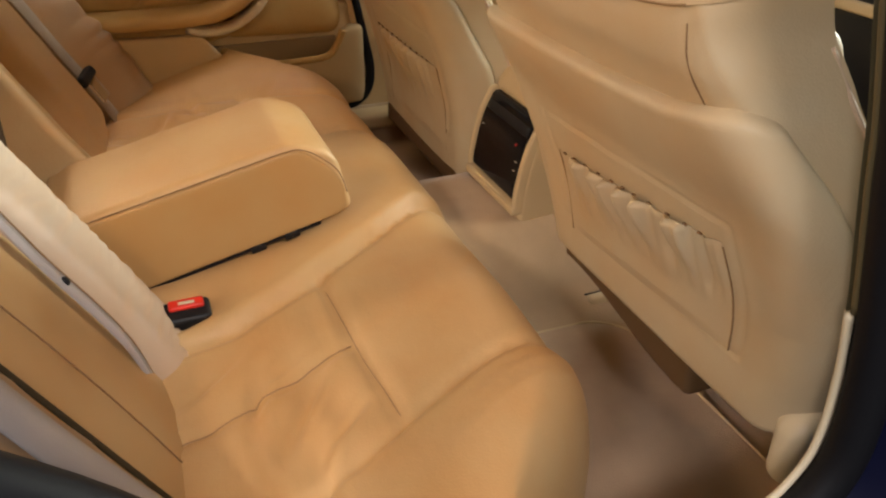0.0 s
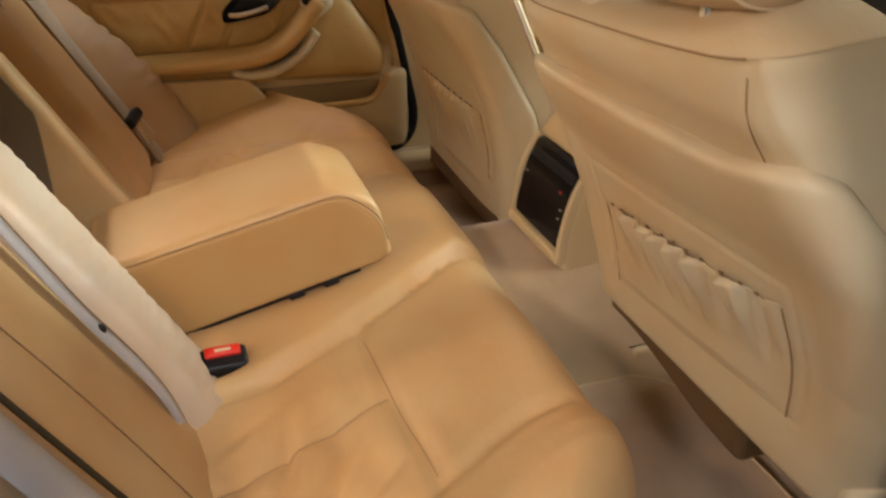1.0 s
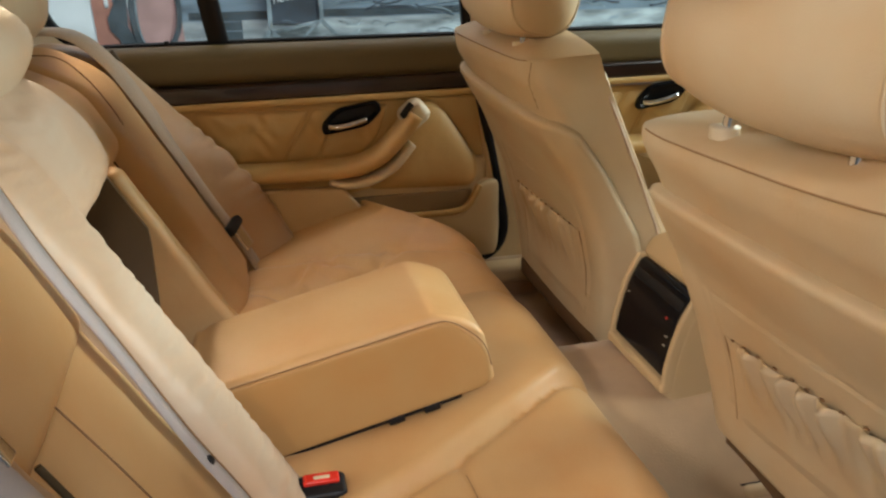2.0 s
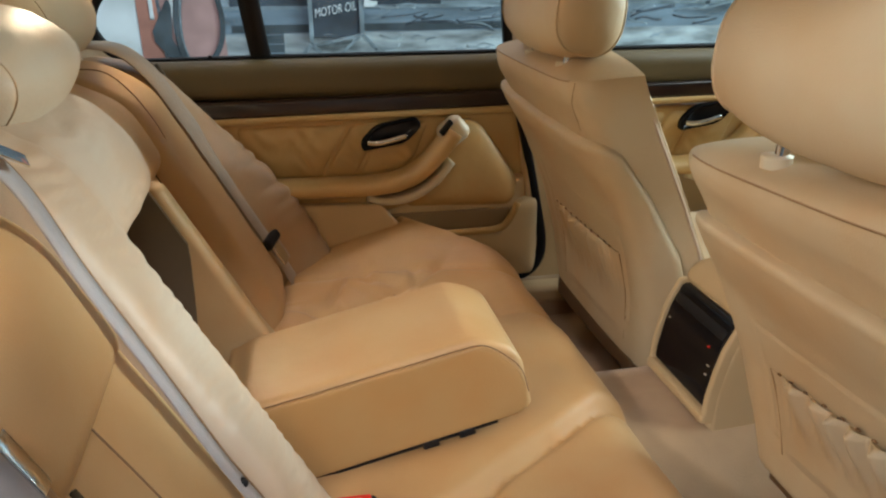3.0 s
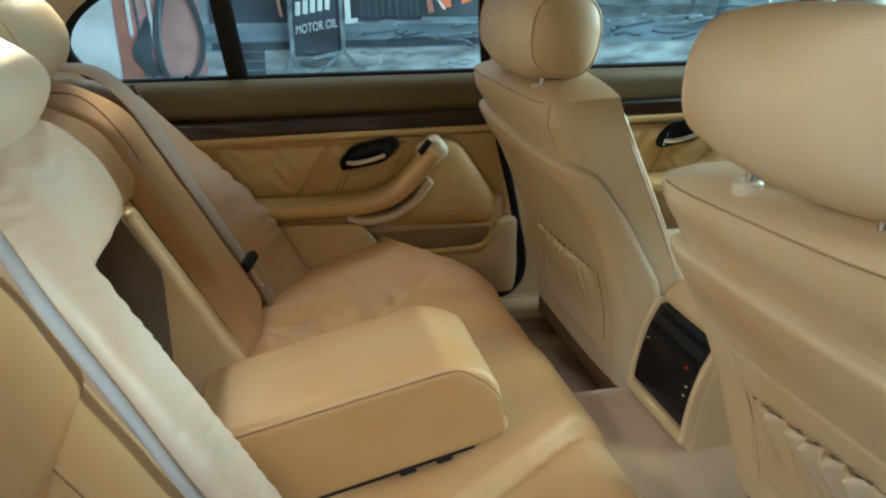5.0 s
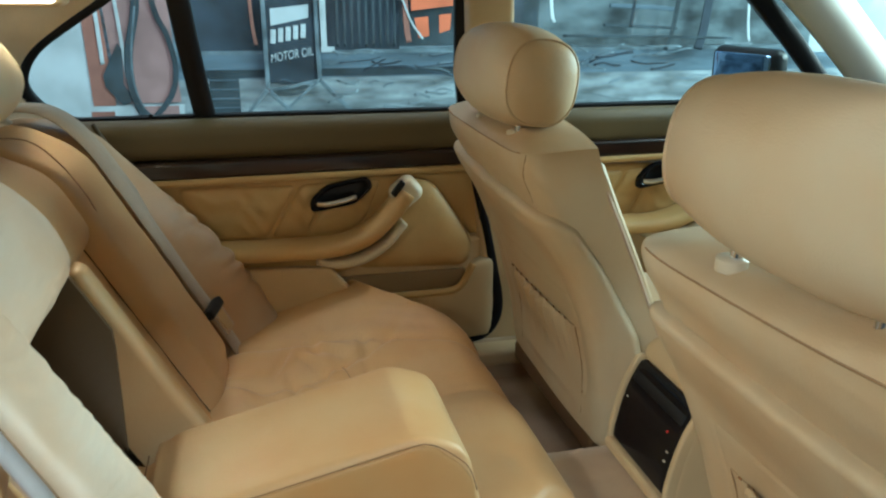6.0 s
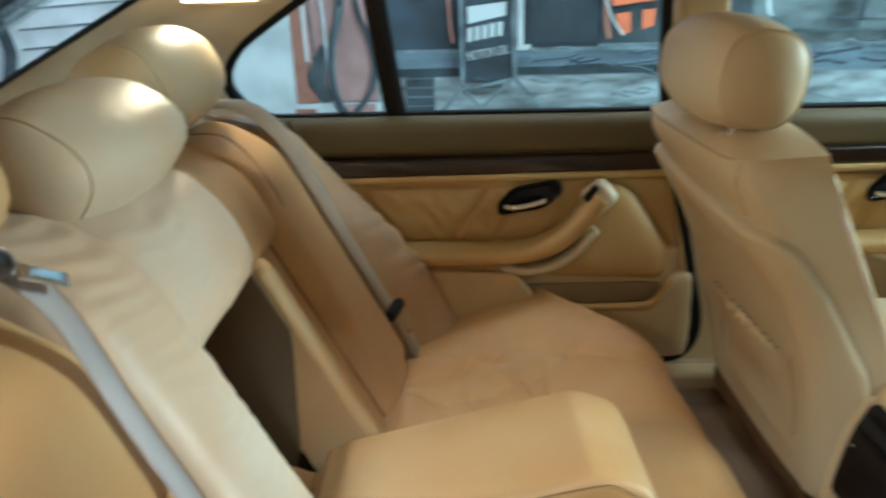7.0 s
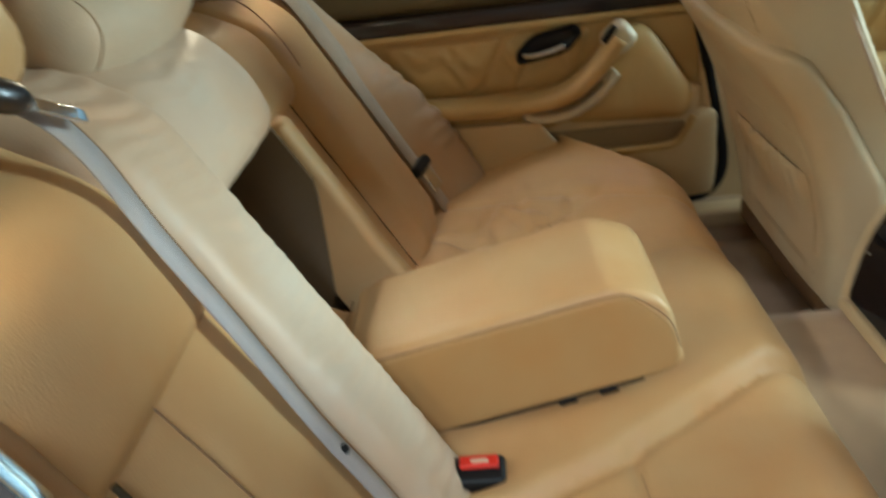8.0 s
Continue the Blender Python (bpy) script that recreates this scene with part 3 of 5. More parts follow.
def cushion_fn(p):
    x, y = p[:, 0].copy(), p[:, 1].copy()
    top = rise(p[:, 2], 0.45, 0.53)
    z = cushion_top(x, y)
    over = np.abs(y) - side_y(x)
    place_mid = (over < 0) * (np.abs(y - 0.02) > 0.19)
    cross = 0.376 + 0.05 * (np.abs(y) - 0.31)
    down = 0.385 - 0.33 * (x - 0.165)
    groove = 0.0075 * bell(x - cross, 0.0075) * place_mid
    mid = 0.006 * bell(np.abs(y) - down, 0.010) * (x < cross) * (y < 0) + (0.010 * bell(y - far_line(x), 0.008) - 0.006 * rise(y - far_line(x), 0.0, 0.03) * bell(y - far_line(x) - 0.05, 0.07)) * (1 - 0.8 * rise(x, 0.38, 0.48))
    side = 0.0095 * bell(over, 0.0085)
    edge = 0.0105 * bell(y - ridge_y(x) + 0.012, 0.007)
    crease = 0.0085 * rough(np.c_[x * 2.4 + y, y * 0.8 - 1.1 * x, 0 * x], 24.0) * bell(x - 0.28, 0.11) * bell(np.abs(y) - 0.38, 0.14)
    fold = np.zeros_like(x)
    for fx, fy, turn, long, deep in ((0.30, 0.40, 0.5, 0.055, 0.006), (0.26, 0.36, 0.2, 0.05, 0.005), (0.33, 0.44, 0.8, 0.045, 0.005), (0.24, 0.45, -0.3, 0.05, 0.005), (0.30, 0.48, 0.1, 0.05, 0.004), (0.22, 0.30, 0.9, 0.04, 0.004), (0.29, 0.32, 1.1, 0.035, 0.003)):
        a, b = x - fx, np.abs(y) - fy
        fold -= 1.7 * deep * bell(a * math.cos(turn) + b * math.sin(turn), 0.0065) * bell(-a * math.sin(turn) + b * math.cos(turn), long)
        fold += 1.1 * deep * bell(a * math.cos(turn) + b * math.sin(turn) - 0.013, 0.010) * bell(-a * math.sin(turn) + b * math.cos(turn), long)
    tuck = 0.0009 * np.sin(over * 190 + 9 * x) * bell(over - 0.06, 0.05) * rise(x, 0.35, 0.5)
    puffed = 0.010 * place_mid * bell(over + 0.09, 0.09) * rise(x, 0.385, 0.45)
    z = z - groove - mid - edge - side + 0.6 * crease + fold + puffed + tuck
    # the front rolls over and down
    roll = np.clip((x - 0.515) / 0.085, 0, 1)
    z = z - 0.12 * (1 - np.sqrt(1 - 0.985 * roll**2))
    # the back sinks towards the backrest
    z = z - 0.02 * (1 - rise(x, 0.10, 0.19))
    p = p.copy()
    p[:, 2] = p[:, 2] * (1 - top) + (z + (p[:, 2] - 0.55)) * top
    # the front corners are drawn back
    p[:, 0] -= 0.20 * rise(np.abs(y), 0.42, 0.74) * rise(x, 0.36, 0.60)
    return p


bench = thing("rear_cushion", (0.35, 0.0, 0.38), "sand leather rear bench cushion with sewn seams", "car seat")
part("cushion", rbox((0.06, -0.69, 0.385), (0.60, 0.69, 0.55), 0.035, 0.0075, 5, cushion_fn), HIDE, bench)


def on_cushion(x, y, up=0.0):
    q = cushion_fn(np.array([[x, y, 0.55]]))[0]
    near = cushion_fn(np.array([[x + a, y + b, 0.55] for a in (-0.004, 0.0, 0.004) for b in (-0.004, 0.0, 0.004)]))
    return (q[0], q[1], max(q[2] + up, near[:, 2].max() + 0.0004))


def seam_line(points, r=0.0007, n=70):
    fine = glide([(x, y, 0) for x, y in points], n)
    return tube([on_cushion(x, y, 0.0012) for x, y, _ in fine], r, n * 2, 6)


part("seam", seam_line([(x, -(0.385 - 0.33 * (x - 0.165))) for x in (0.165, 0.22, 0.28, 0.33, 0.372)]), THREAD, bench, "brown sewn seam")
part("seam", seam_line([(0.376 + 0.05 * (y - 0.31), -y) for y in (0.215, 0.27, 0.33, 0.39, 0.452)], 0.0005), THREAD, bench, "brown sewn seam")
part("seam", seam_line([(0.338, 0.388), (0.342, 0.365), (0.346, 0.335)]), THREAD, bench, "brown sewn seam")


# ---- folded-down armrest ----
ARM_FOOT, ARM_TURN = np.array([0.105, -0.016, 0.523]), math.radians(13.5)


def arm_place(p):
    c, s = math.cos(ARM_TURN), math.sin(ARM_TURN)
    return ARM_FOOT + np.c_[c * p[:, 0] - s * p[:, 2], p[:, 1], s * p[:, 0] + c * p[:, 2]]


def arm_pad(p):
    """Flat on top with a slanting nose; the near side falls straight from a sewn edge."""
    p = p.copy()
    nose = np.clip((p[:, 0] - 0.290) / 0.055, 0, 1)
    high = rise(p[:, 2], 0.02, 0.10)
    p[:, 2] += high * (0.0045 * (1 - (p[:, 1] / 0.10) ** 2) * (1 - nose) - 0.046 * (0.40 * nose + 0.60 * (1 - np.sqrt(1 - 0.98 * nose**2))) - 0.004)
    p[:, 2] += 0.0006 * rough(p, 30.0)
    p[:, 2] -= 0.006 * bell(p[:, 0] - 0.012, 0.012) * high
    return arm_place(p)


def arm_at(a, b, c):
    return tuple(arm_place(np.array([[a, b, c]]))[0])


armrest = thing("armrest", (0.2, 0.0, 0.52), "folded-down sand leather centre armrest on the rear bench", "armrest")
part("pad", rbox((0.0, -0.092, 0.004), (0.345, 0.092, 0.122), 0.011, 0.007, 5, arm_pad), HIDE, armrest)
side = round_outline([(0.004, 0.006), (0.340, 0.006), (0.341, 0.058), (0.306, 0.1085), (0.004, 0.1125)], 0.018)
part("side_panel", pillow(dense(side, 0.008), lambda a, b, h: arm_at(a, -0.0925 - h, b), puff(0.0026, 14)), HIDE_SIDE_SHADED, armrest, "smooth leather side panel, shade in its colour")
part("seam", tube([arm_at(a, -0.0922, b + 0.0006) for a, b in ((0.006, 0.1135), (0.10, 0.1125), (0.20, 0.1110), (0.285, 0.1095), (0.308, 0.104), (0.328, 0.083), (0.341, 0.060), (0.343, 0.03))], 0.0007, 120, 6), SEAM, armrest, "brown sewn edge")
# Black slab and clips draw the dark gap line below the armrest.
part("underside", rbox((0.02, -0.088, -0.003), (0.30, 0.088, 0.006), 0.003, 0.05, 2, arm_place), BLACK, armrest, "black slab drawing the dark line under the armrest")
for a in (0.205, 0.250):
    part("clip", rbox((a, -0.0945, -0.003), (a + 0.020, -0.088, 0.007), 0.002, 0.02, 2, arm_place), BLACK, armrest)
hinge = part("hinge_strap", rbox((-0.055, -0.084, 0.01), (0.008, 0.084, 0.104), 0.016, 0.012, 3, lambda p: arm_place(p + np.c_[0 * p[:, 0], 0 * p[:, 0], 0.010 * np.sin(p[:, 0] * 90)])), HIDE, armrest, "folded leather hinge strap")
part("strap_seam", tube([arm_at(-0.010, -0.0825, 0.02), arm_at(-0.012, -0.083, 0.06), arm_at(-0.010, -0.07, 0.108), arm_at(-0.010, 0.0, 0.110), arm_at(-0.010, 0.07, 0.108)], 0.0010, 40, 6), SEAM, hinge)


# ---- headrests ----
def headrest(name, label, at, length, deep, high, tilt, post, group, posts=0.082, cushion=HIDE_BACK, dome=0.020, cord=0.0020):
    """A roll-shaped headrest: leather roll, flat end caps with piping, two chrome posts."""
    ob = thing(name, at, label, "headrest", group)
    turn = Matrix.Rotation(radians(tilt), 3, "Y")
    half = length / 2

    def profile(w, v, shrink=1.0):
        k = (1 - 0.20 * abs(v) ** 2.4) * shrink
        c, s = math.cos(w), math.sin(w)
        e = 0.80
        px = math.copysign(abs(c) ** e, c) * deep * k
        pz = math.copysign(abs(s) ** e, s) * high * k
        return px, pz

    def place(px, py, pz):
        q = turn @ Vector((px, 0, pz))
        return (at[0] + q.x, at[1] + py, at[2] + q.z)

    def body(u, w):
        v = 2 * u - 1
        px, pz = profile(2 * math.pi * w, v)
        pull = 1 - 0.010 * math.sin(w * 40 * math.pi) * abs(v) ** 8
        return place(px * pull, half * v, pz * pull)

    part("roll", sheet(body, 28, 56, ring_v=True), cushion, ob)
    for end in (-1, 1):
        def cap(u, w, end=end):
            k = math.sin(u * math.pi / 2) * 0.985
            px, pz = profile(2 * math.pi * w, 1, k)
            return place(px, end * (half + dome * math.cos(u * math.pi / 2) ** 1.4), pz)

        face = part("end_cap", sheet(cap, 14, 56, ring_v=True), cushion, ob)
        rim = [place(*(lambda q: (q[0], end * half, q[1]))(profile(2 * math.pi * k / 40, 1, 1.0))) for k in range(40)]
        part("piping", tube(rim, cord, 120, 6, ring=True), cushion, face)
    for end in (-1, 1):
        foot = (at[0] + post[0], at[1] + end * posts, post[1])
        head = (at[0] + 0.2 * post[0], at[1] + end * posts, at[2])
        part("post", tube([foot, tuple((np.array(foot) + head) / 2), head], 0.006, 8, 12), CHROME, ob, "chrome headrest post")
    return ob


headrest("headrest", "sand leather front headrest on chrome posts", (0.606, -0.375, 1.036), 0.285, 0.064, 0.073, 7, (-0.014, 0.93), "front headrests")
headrest("headrest", "sand leather front headrest on chrome posts", (0.606, 0.360, 1.036), 0.285, 0.064, 0.073, 7, (-0.014, 0.93), "front headrests")
# The rear headrests' leather tones differ to hold how brightly each is lit.
headrest("headrest", "sand leather rear headrest over the outer seat", (-0.145, -0.352, 1.034), 0.27, 0.068, 0.076, -28, (-0.03, 0.94), "rear headrests", dome=0.030, cord=0.0011, cushion=HIDE)
headrest("headrest", "leather rear headrest over the middle seat, coloured for bright light", (-0.116, 0.0, 1.012), 0.26, 0.066, 0.052, 32, (0.02, 0.93), "rear headrests", dome=0.030, cord=0.0011, cushion=HIDE_ROLL_LIT)
headrest("headrest", "sand leather rear headrest over the outer seat", (-0.172, 0.368, 1.030), 0.28, 0.068, 0.072, -28, (-0.03, 0.94), "rear headrests", dome=0.030, cord=0.0011, cushion=HIDE_BACK)


# ---- front seats ----
def back_x(z):
    """How far forward the rear face of a front seat stands, by height."""
    return np.interp(z, [0.44, 0.514, 0.60, 0.686, 0.78, 0.87, 0.93, 0.97], [0.722, 0.712, 0.697, 0.674, 0.634, 0.592, 0.566, 0.555])


SEAT_HALF = glide([(0, 0, 0), (0.10, 0.0005, 0), (0.185, 0.002, 0), (0.218, 0.008, 0), (0.236, 0.023, 0), (0.246, 0.055, 0), (0.251, 0.102, 0)], 90)[:, :2]
SEAT_RUN = np.r_[0, np.cumsum(np.linalg.norm(np.diff(SEAT_HALF, axis=0), axis=1))]
SEAT_FRONT = SEAT_RUN[-1]


def seat_round(s):
    """Place (across, forward) and outward direction on the seat's plan, s metres round from the middle of its rear face."""
    def at(r):
        return np.array([np.interp(r, SEAT_RUN, SEAT_HALF[:, 0]), np.interp(r, SEAT_RUN, SEAT_HALF[:, 1])])
    r = abs(s)
    p, way = at(r), at(min(r + 0.004, SEAT_FRONT)) - at(max(r - 0.004, 0.0))
    way /= np.linalg.norm(way)
    sign = 1 if s >= 0 else -1
    return p * (sign, 1), np.array([sign * way[1], -way[0]])


def front_seat(name, label, cy, gather, foot, drop, gusset, lean_in, slim, top, slope):
    """A front seat seen from behind: leather body with a piped shoulder, wrap-round back shell, gathered pocket, rails."""
    ob = thing(name, (0.9, cy, FLOOR), label, "car seat", "front seats")
    m = -1 if cy < 0 else 1

    def broad(z):
        return 1 - 0.10 * float(rise(np.array(-z), -0.70, -foot + 0.02)) - 0.02 * float(rise(np.array(z), 0.86, 0.95))

    def at(s, z, h=0.0):
        p, n = seat_round(s)
        q = p + n * h
        outer = 1 - slim * float(rise(np.array(z), 0.79, 0.945)) * float(rise(np.array(s * m), 0.0, 0.16))
        if m > 0:
            q[1] *= 1 - 0.32 * float(rise(np.array(-z), -0.84, -0.70)) * float(rise(np.array(s), 0.24, 0.30))
        return (float(back_x(z)) + q[1], cy + q[0] * broad(z) * outer, z)

    def shoulder(s):
        """Height of the piped edge: across the back, then up over the side towards the front."""
        return top + slope * s * m + 0.012 * float(rise(np.array(abs(s)), 0.15, SEAT_FRONT)) + 0.004 * (s / SEAT_FRONT) ** 2

    def hem(s):
        """Lower edge of the backrest, rounded up at the outer corner."""
        return foot + (0.008 + 0.045 * float(rise(np.array(s * m), 0.20, 0.285)) if m < 0 else 0.0)

    def body(u, v):
        s = (2 * v - 1) * SEAT_FRONT
        z = hem(s) - 0.01 + (shoulder(s) - hem(s) + 0.01) * u
        swell = 0.006 * float(bell(np.array(z - top + 0.030), 0.022)) - 0.003 * float(bell(np.array(z - shoulder(s)), 0.006))
        tuck = 0.0016 * float(bell(np.array(-s - gusset + lean_in * (0.93 - z) / 0.06), 0.004)) * (z > 0.86)
        pull = 0.0022 * float(bell(np.array(abs(s) - 0.235 + 0.25 * (z - 0.90)), 0.007)) * float(rise(np.array(z), 0.80, 0.90))
        wave = 0.0010 * math.sin(31 * z + 17 * s) * math.sin(23 * s + 4 * cy)
        return at(s, z, swell - tuck + pull + wave)

    back = part("backrest", sheet(body, 70, 110), HIDE_BACK, ob)
    rim = [at(s, shoulder(s)) for s in np.linspace(-SEAT_FRONT, SEAT_FRONT, 90)]
    mid = np.array([float(back_x(0.94)) + 0.085, cy, 0.0])

    def crown(u, v):
        p = np.array(rim[int(round(v * 89))])
        k = 1 - u
        q = mid + (p - mid) * (1 - k * 0.98)
        q[2] = p[2] + 0.030 * (1 - (1 - k) ** 2.6) - 0.004 * math.sin(math.pi * k) ** 2
        return tuple(q)

    part("crown", sheet(crown, 22, 90), HIDE_BACK, ob, "leather top of the backrest")
    part("front_pad", rbox((float(back_x(0.7)) + 0.092, cy - 0.185, foot), (float(back_x(0.7)) + 0.135, cy + 0.185, 0.935), 0.03, 0.03, 4, lambda p: p + np.c_[back_x(p[:, 2]) - back_x(0.7), 0 * p[:, 0], 0 * p[:, 0]]), HIDE_BACK, ob)
    part("piping", tube(rim[16:-16], 0.0010, 120, 6), THREAD, ob, "brown sewn top seam")
    for end in (-1, 1):
        down = [at(end * (SEAT_FRONT - 0.006), z, 0.002) for z in (0.925, 0.88, 0.82, 0.74, 0.66, hem(end * SEAT_FRONT) + 0.03)]
        # The edge's bright sheen is put into the cord's pale colour.
        part("side_piping", tube(down, 0.0024, 90, 6), HIDE_LIT, ob, "leather edge piping with its highlight in the colour")
        if end < 0:
            part("seam", tube([at(end * (gusset - lean_in * (0.93 - z) / 0.06), z, 0.0060 * float(bell(np.array(z - top + 0.030), 0.022)) - 0.0010) for z in (0.872, 0.885, 0.90, 0.915, 0.925, top + 0.004)], 0.0007, 20, 6), SEAM, ob)

    def lid(s):
        """Top edge of the back shell, higher on the outer side."""
        fall = 0.060 * float(rise(np.array(abs(s)), 0.220, 0.305)) ** 1.5
        return float(np.interp(s * m, [-0.26, -0.20, 0.0, 0.15, 0.235, 0.27], [0.862, 0.864, 0.866, 0.874, 0.890, 0.893])) - fall

    def wrap(z):
        """How far the shell reaches round the side, by height."""
        return float(np.interp(z, [foot, 0.60, 0.72, 0.82, 0.90], [0.272, 0.290, 0.288, 0.274, 0.248]))

    top_line = (0.752, 0.770) if m < 0 else (0.728, 0.742)

    def shell_high(s, z, reach):
        e = min(lid(s) - z, (reach - abs(s)) * 0.7, (z - hem(s)) * 1.4 + 0.004)
        h = 0.0205 * math.sqrt(max(0.0, 1 - (1 - min(1.0, e / 0.013)) ** 2)) - 0.0035
        low = float(rise(np.array(z), foot + 0.02, foot + 0.12))
        brim = float(rise(np.array(lid(s) - z), 0.022, 0.105)) * float(rise(np.array(0.232 - abs(s)), -0.012, 0.05))
        return h - 0.0135 * brim * (0.35 + 0.65 * low)

    def shell(u, v):
        t = 2 * v - 1
        z0 = foot + (0.871 - foot) * u
        s = t * wrap(z0)
        z = hem(s) + (lid(s) - hem(s)) * u
        h = shell_high(s, z, wrap(z0))
        w = s * m + (0.003 if m < 0 else 0.010)
        edge = float(np.interp(w, [-0.17, 0.17], top_line))
        box = max(abs(w) / 0.172, 1 + (z - edge) / 0.12, 0.0 if z > foot + 0.08 else 1 + (foot + 0.075 - z) / 0.12)
        h -= 0.0022 * float(bell(np.array(box - 1.0), 0.020)) * (1 if z > foot + 0.055 else 0)
        return at(s, z, h + 0.0007 * math.sin(19 * z + 13 * s))

    part("back_shell", sheet(shell, 90, 150), HIDE_BACK, ob, "padded leather back shell")

    hem_in, hem_out = (0.703, 0.744) if m < 0 else (0.672, 0.668)
    low_in, low_out = (foot + 0.055, foot + 0.075) if m < 0 else (foot + 0.035, foot + 0.04)

    off = 0.003 if m < 0 else 0.010

    def folds(u, z):
        return math.sin(150 * u + 2.4 * math.sin(29 * u + 0.7) - 16 * (0.70 - z) * (1 + 3 * u)) + 0.35 * math.sin(330 * u + 1.9 * math.sin(47 * u))

    def pocket(u, v):
        """The pocket's cloth: flat at its sewn sides and foot, gathered at its elastic hem."""
        w = (2 * v - 1) * 0.158
        top = hem_in + (hem_out - hem_in) * v + 0.0022 * math.sin(150 * w + 2.4 * math.sin(29 * w + 0.7))
        z = (low_in + (low_out - low_in) * v) + (top - (low_in + (low_out - low_in) * v)) * min(1.0, u / 0.96)
        side = max(0.0, 1 - abs(w / 0.158) ** 5)
        high = float(rise(np.array(u), 0.25, 0.86))
        drawn = float(rise(np.array(u), 0.90, 0.96))
        h = shell_high(m * (w - off), z, 0.27) + 0.0005 + side * (0.003 * min(1.0, u / 0.1) + 0.010 * high * (1 - 0.55 * drawn) * (1 - (w / 0.17) ** 2) + gather * high * (1 - 0.45 * drawn) * folds(w, z))
        if u > 0.96:
            h -= (u - 0.96) / 0.04 * 0.006 * side
            z -= (u - 0.96) / 0.04 * 0.004
        return at(m * (w - off), z, h)

    part("pocket", sheet(pocket, 56, 120), HIDE_BACK, ob, "gathered leather map pocket")
    ends = [at(m * (0.158 - off), low_out + (hem_out - low_out) * k, shell_high(0.148, low_out + (hem_out - low_out) * k, 0.27) + 0.0004) for k in (0.0, 0.3, 0.6, 0.97)]
    part("pocket_seam", tube(ends, 0.0008, 40, 6), THREAD, ob)
    ends = [at(m * (-0.158 - off), low_in + (hem_in - low_in) * k, shell_high(0.168, low_in + (hem_in - low_in) * k, 0.27) + 0.0004) for k in (0.0, 0.3, 0.6, 0.97)]
    part("pocket_seam", tube(ends, 0.0008, 40, 6), THREAD, ob)
    for k in range(11):
        w = 0.136 - 0.0265 * k - 0.004 * math.sin(5 * k)
        z = hem_in + (hem_out - hem_in) * (w / 0.316 + 0.5) + 0.001
        # Seam-coloured cord in place of the dark inside each opening of the hem.
        part("pleat_gap", tube([at(m * (w - off), z, 0.0085), at(m * (w - off - 0.003), z + 0.001, 0.0090), at(m * (w - off - 0.006), z - 0.001, 0.0085)], 0.0012, 6, 6), SEAM, ob)
    hy = cy + (0.012 if cy < 0 else -0.02)
    for s in (-1, 1):
        part("collar", tube([(0.592, hy + s * 0.082, top + 0.006), (0.592, hy + s * 0.082, top + 0.012), (0.592, hy + s * 0.082, top + 0.0175)], 0.0135, 8, 16), IVORY, ob, "ivory headrest collar")

    def thin_in(p):
        """The dark underside thins towards the tunnel on the near seat, fitted to the shadow in view."""
        if m < 0:
            k = 1 - 0.86 * rise(p[:, 1], cy - 0.06, cy + 0.17)
            p[:, 2] = np.where(p[:, 2] < foot, foot + (p[:, 2] - foot) * k, p[:, 2])
        return p

    # Dark band that paints the shadow under the seat back's lower edge.
    part("underside", rbox((0.704, cy - (0.085 if cy < 0 else 0.19), foot - drop), (0.86, cy + 0.195, foot + 0.012), 0.010, 0.02, 3, thin_in), UNDER_SHADE, ob, "back underside, coloured dark for the shadow below the seat")
    part("cushion", rbox((0.82, cy - 0.25, 0.46), (1.30, cy + 0.25, 0.60), 0.05, 0.03, 4), HIDE_BACK, ob)
    part("base", rbox((0.82, cy - 0.20, FLOOR + 0.06), (1.25, cy + 0.20, 0.47), 0.02, 0.05, 3), CARPET, ob, "carpeted seat base")
    for ry in (cy - m * 0.262, cy + m * 0.20):
        rail = part("rail", rbox((0.785, ry - 0.016, FLOOR), (1.25, ry + 0.016, FLOOR + 0.048), 0.010, 0.05, 3), SHELL, ob, "beige-capped seat rail")
        for k in (-0.006, 0.006):
            part("slot", rbox((0.7835, ry + k - 0.0016, FLOOR + 0.016), (0.815, ry + k + 0.0016, FLOOR + 0.0492), 0.001, 0.02, 1), BLACK, rail)
    if cy < 0:
        part("hinge_cover", rbox((0.690, cy - 0.248, 0.520), (0.850, cy - 0.212, 0.596), 0.016, 0.02, 4, lambda p: p + np.c_[0 * p[:, 0], 0 * p[:, 0], (p[:, 0] - 0.70) * 0.6]), IVORY, ob, "ivory recliner cover")
    return ob


front_seat("front_seat", "sand leather front seat with gathered back pocket", -0.385, 0.0074, 0.540, 0.042, 0.205, 0.012, 0.19, 0.937, 0.060)
front_seat("front_seat", "sand leather front seat with gathered back pocket", 0.385, 0.0046, 0.475, 0.030, 0.212, 0.028, 0.0, 0.943, 0.0)


# ---- centre console ----
console = thing("centre_console", (0.80, CY, 0.48), "sand moulded rear centre console with black panel", "console")


def console_x(z):
    return np.interp(z, [0.40, 0.47, 0.53, 0.56, 0.60, 0.63, 0.66, 0.70, 0.73, 0.76], [0.700, 0.698, 0.701, 0.703, 0.711, 0.720, 0.735, 0.762, 0.79, 0.85])


def console_warp(p):
    q = p.copy()
    q[:, 0] = console_x(p[:, 2]) + p[:, 0]
    q[:, 1] = CY + p[:, 1]
    return q


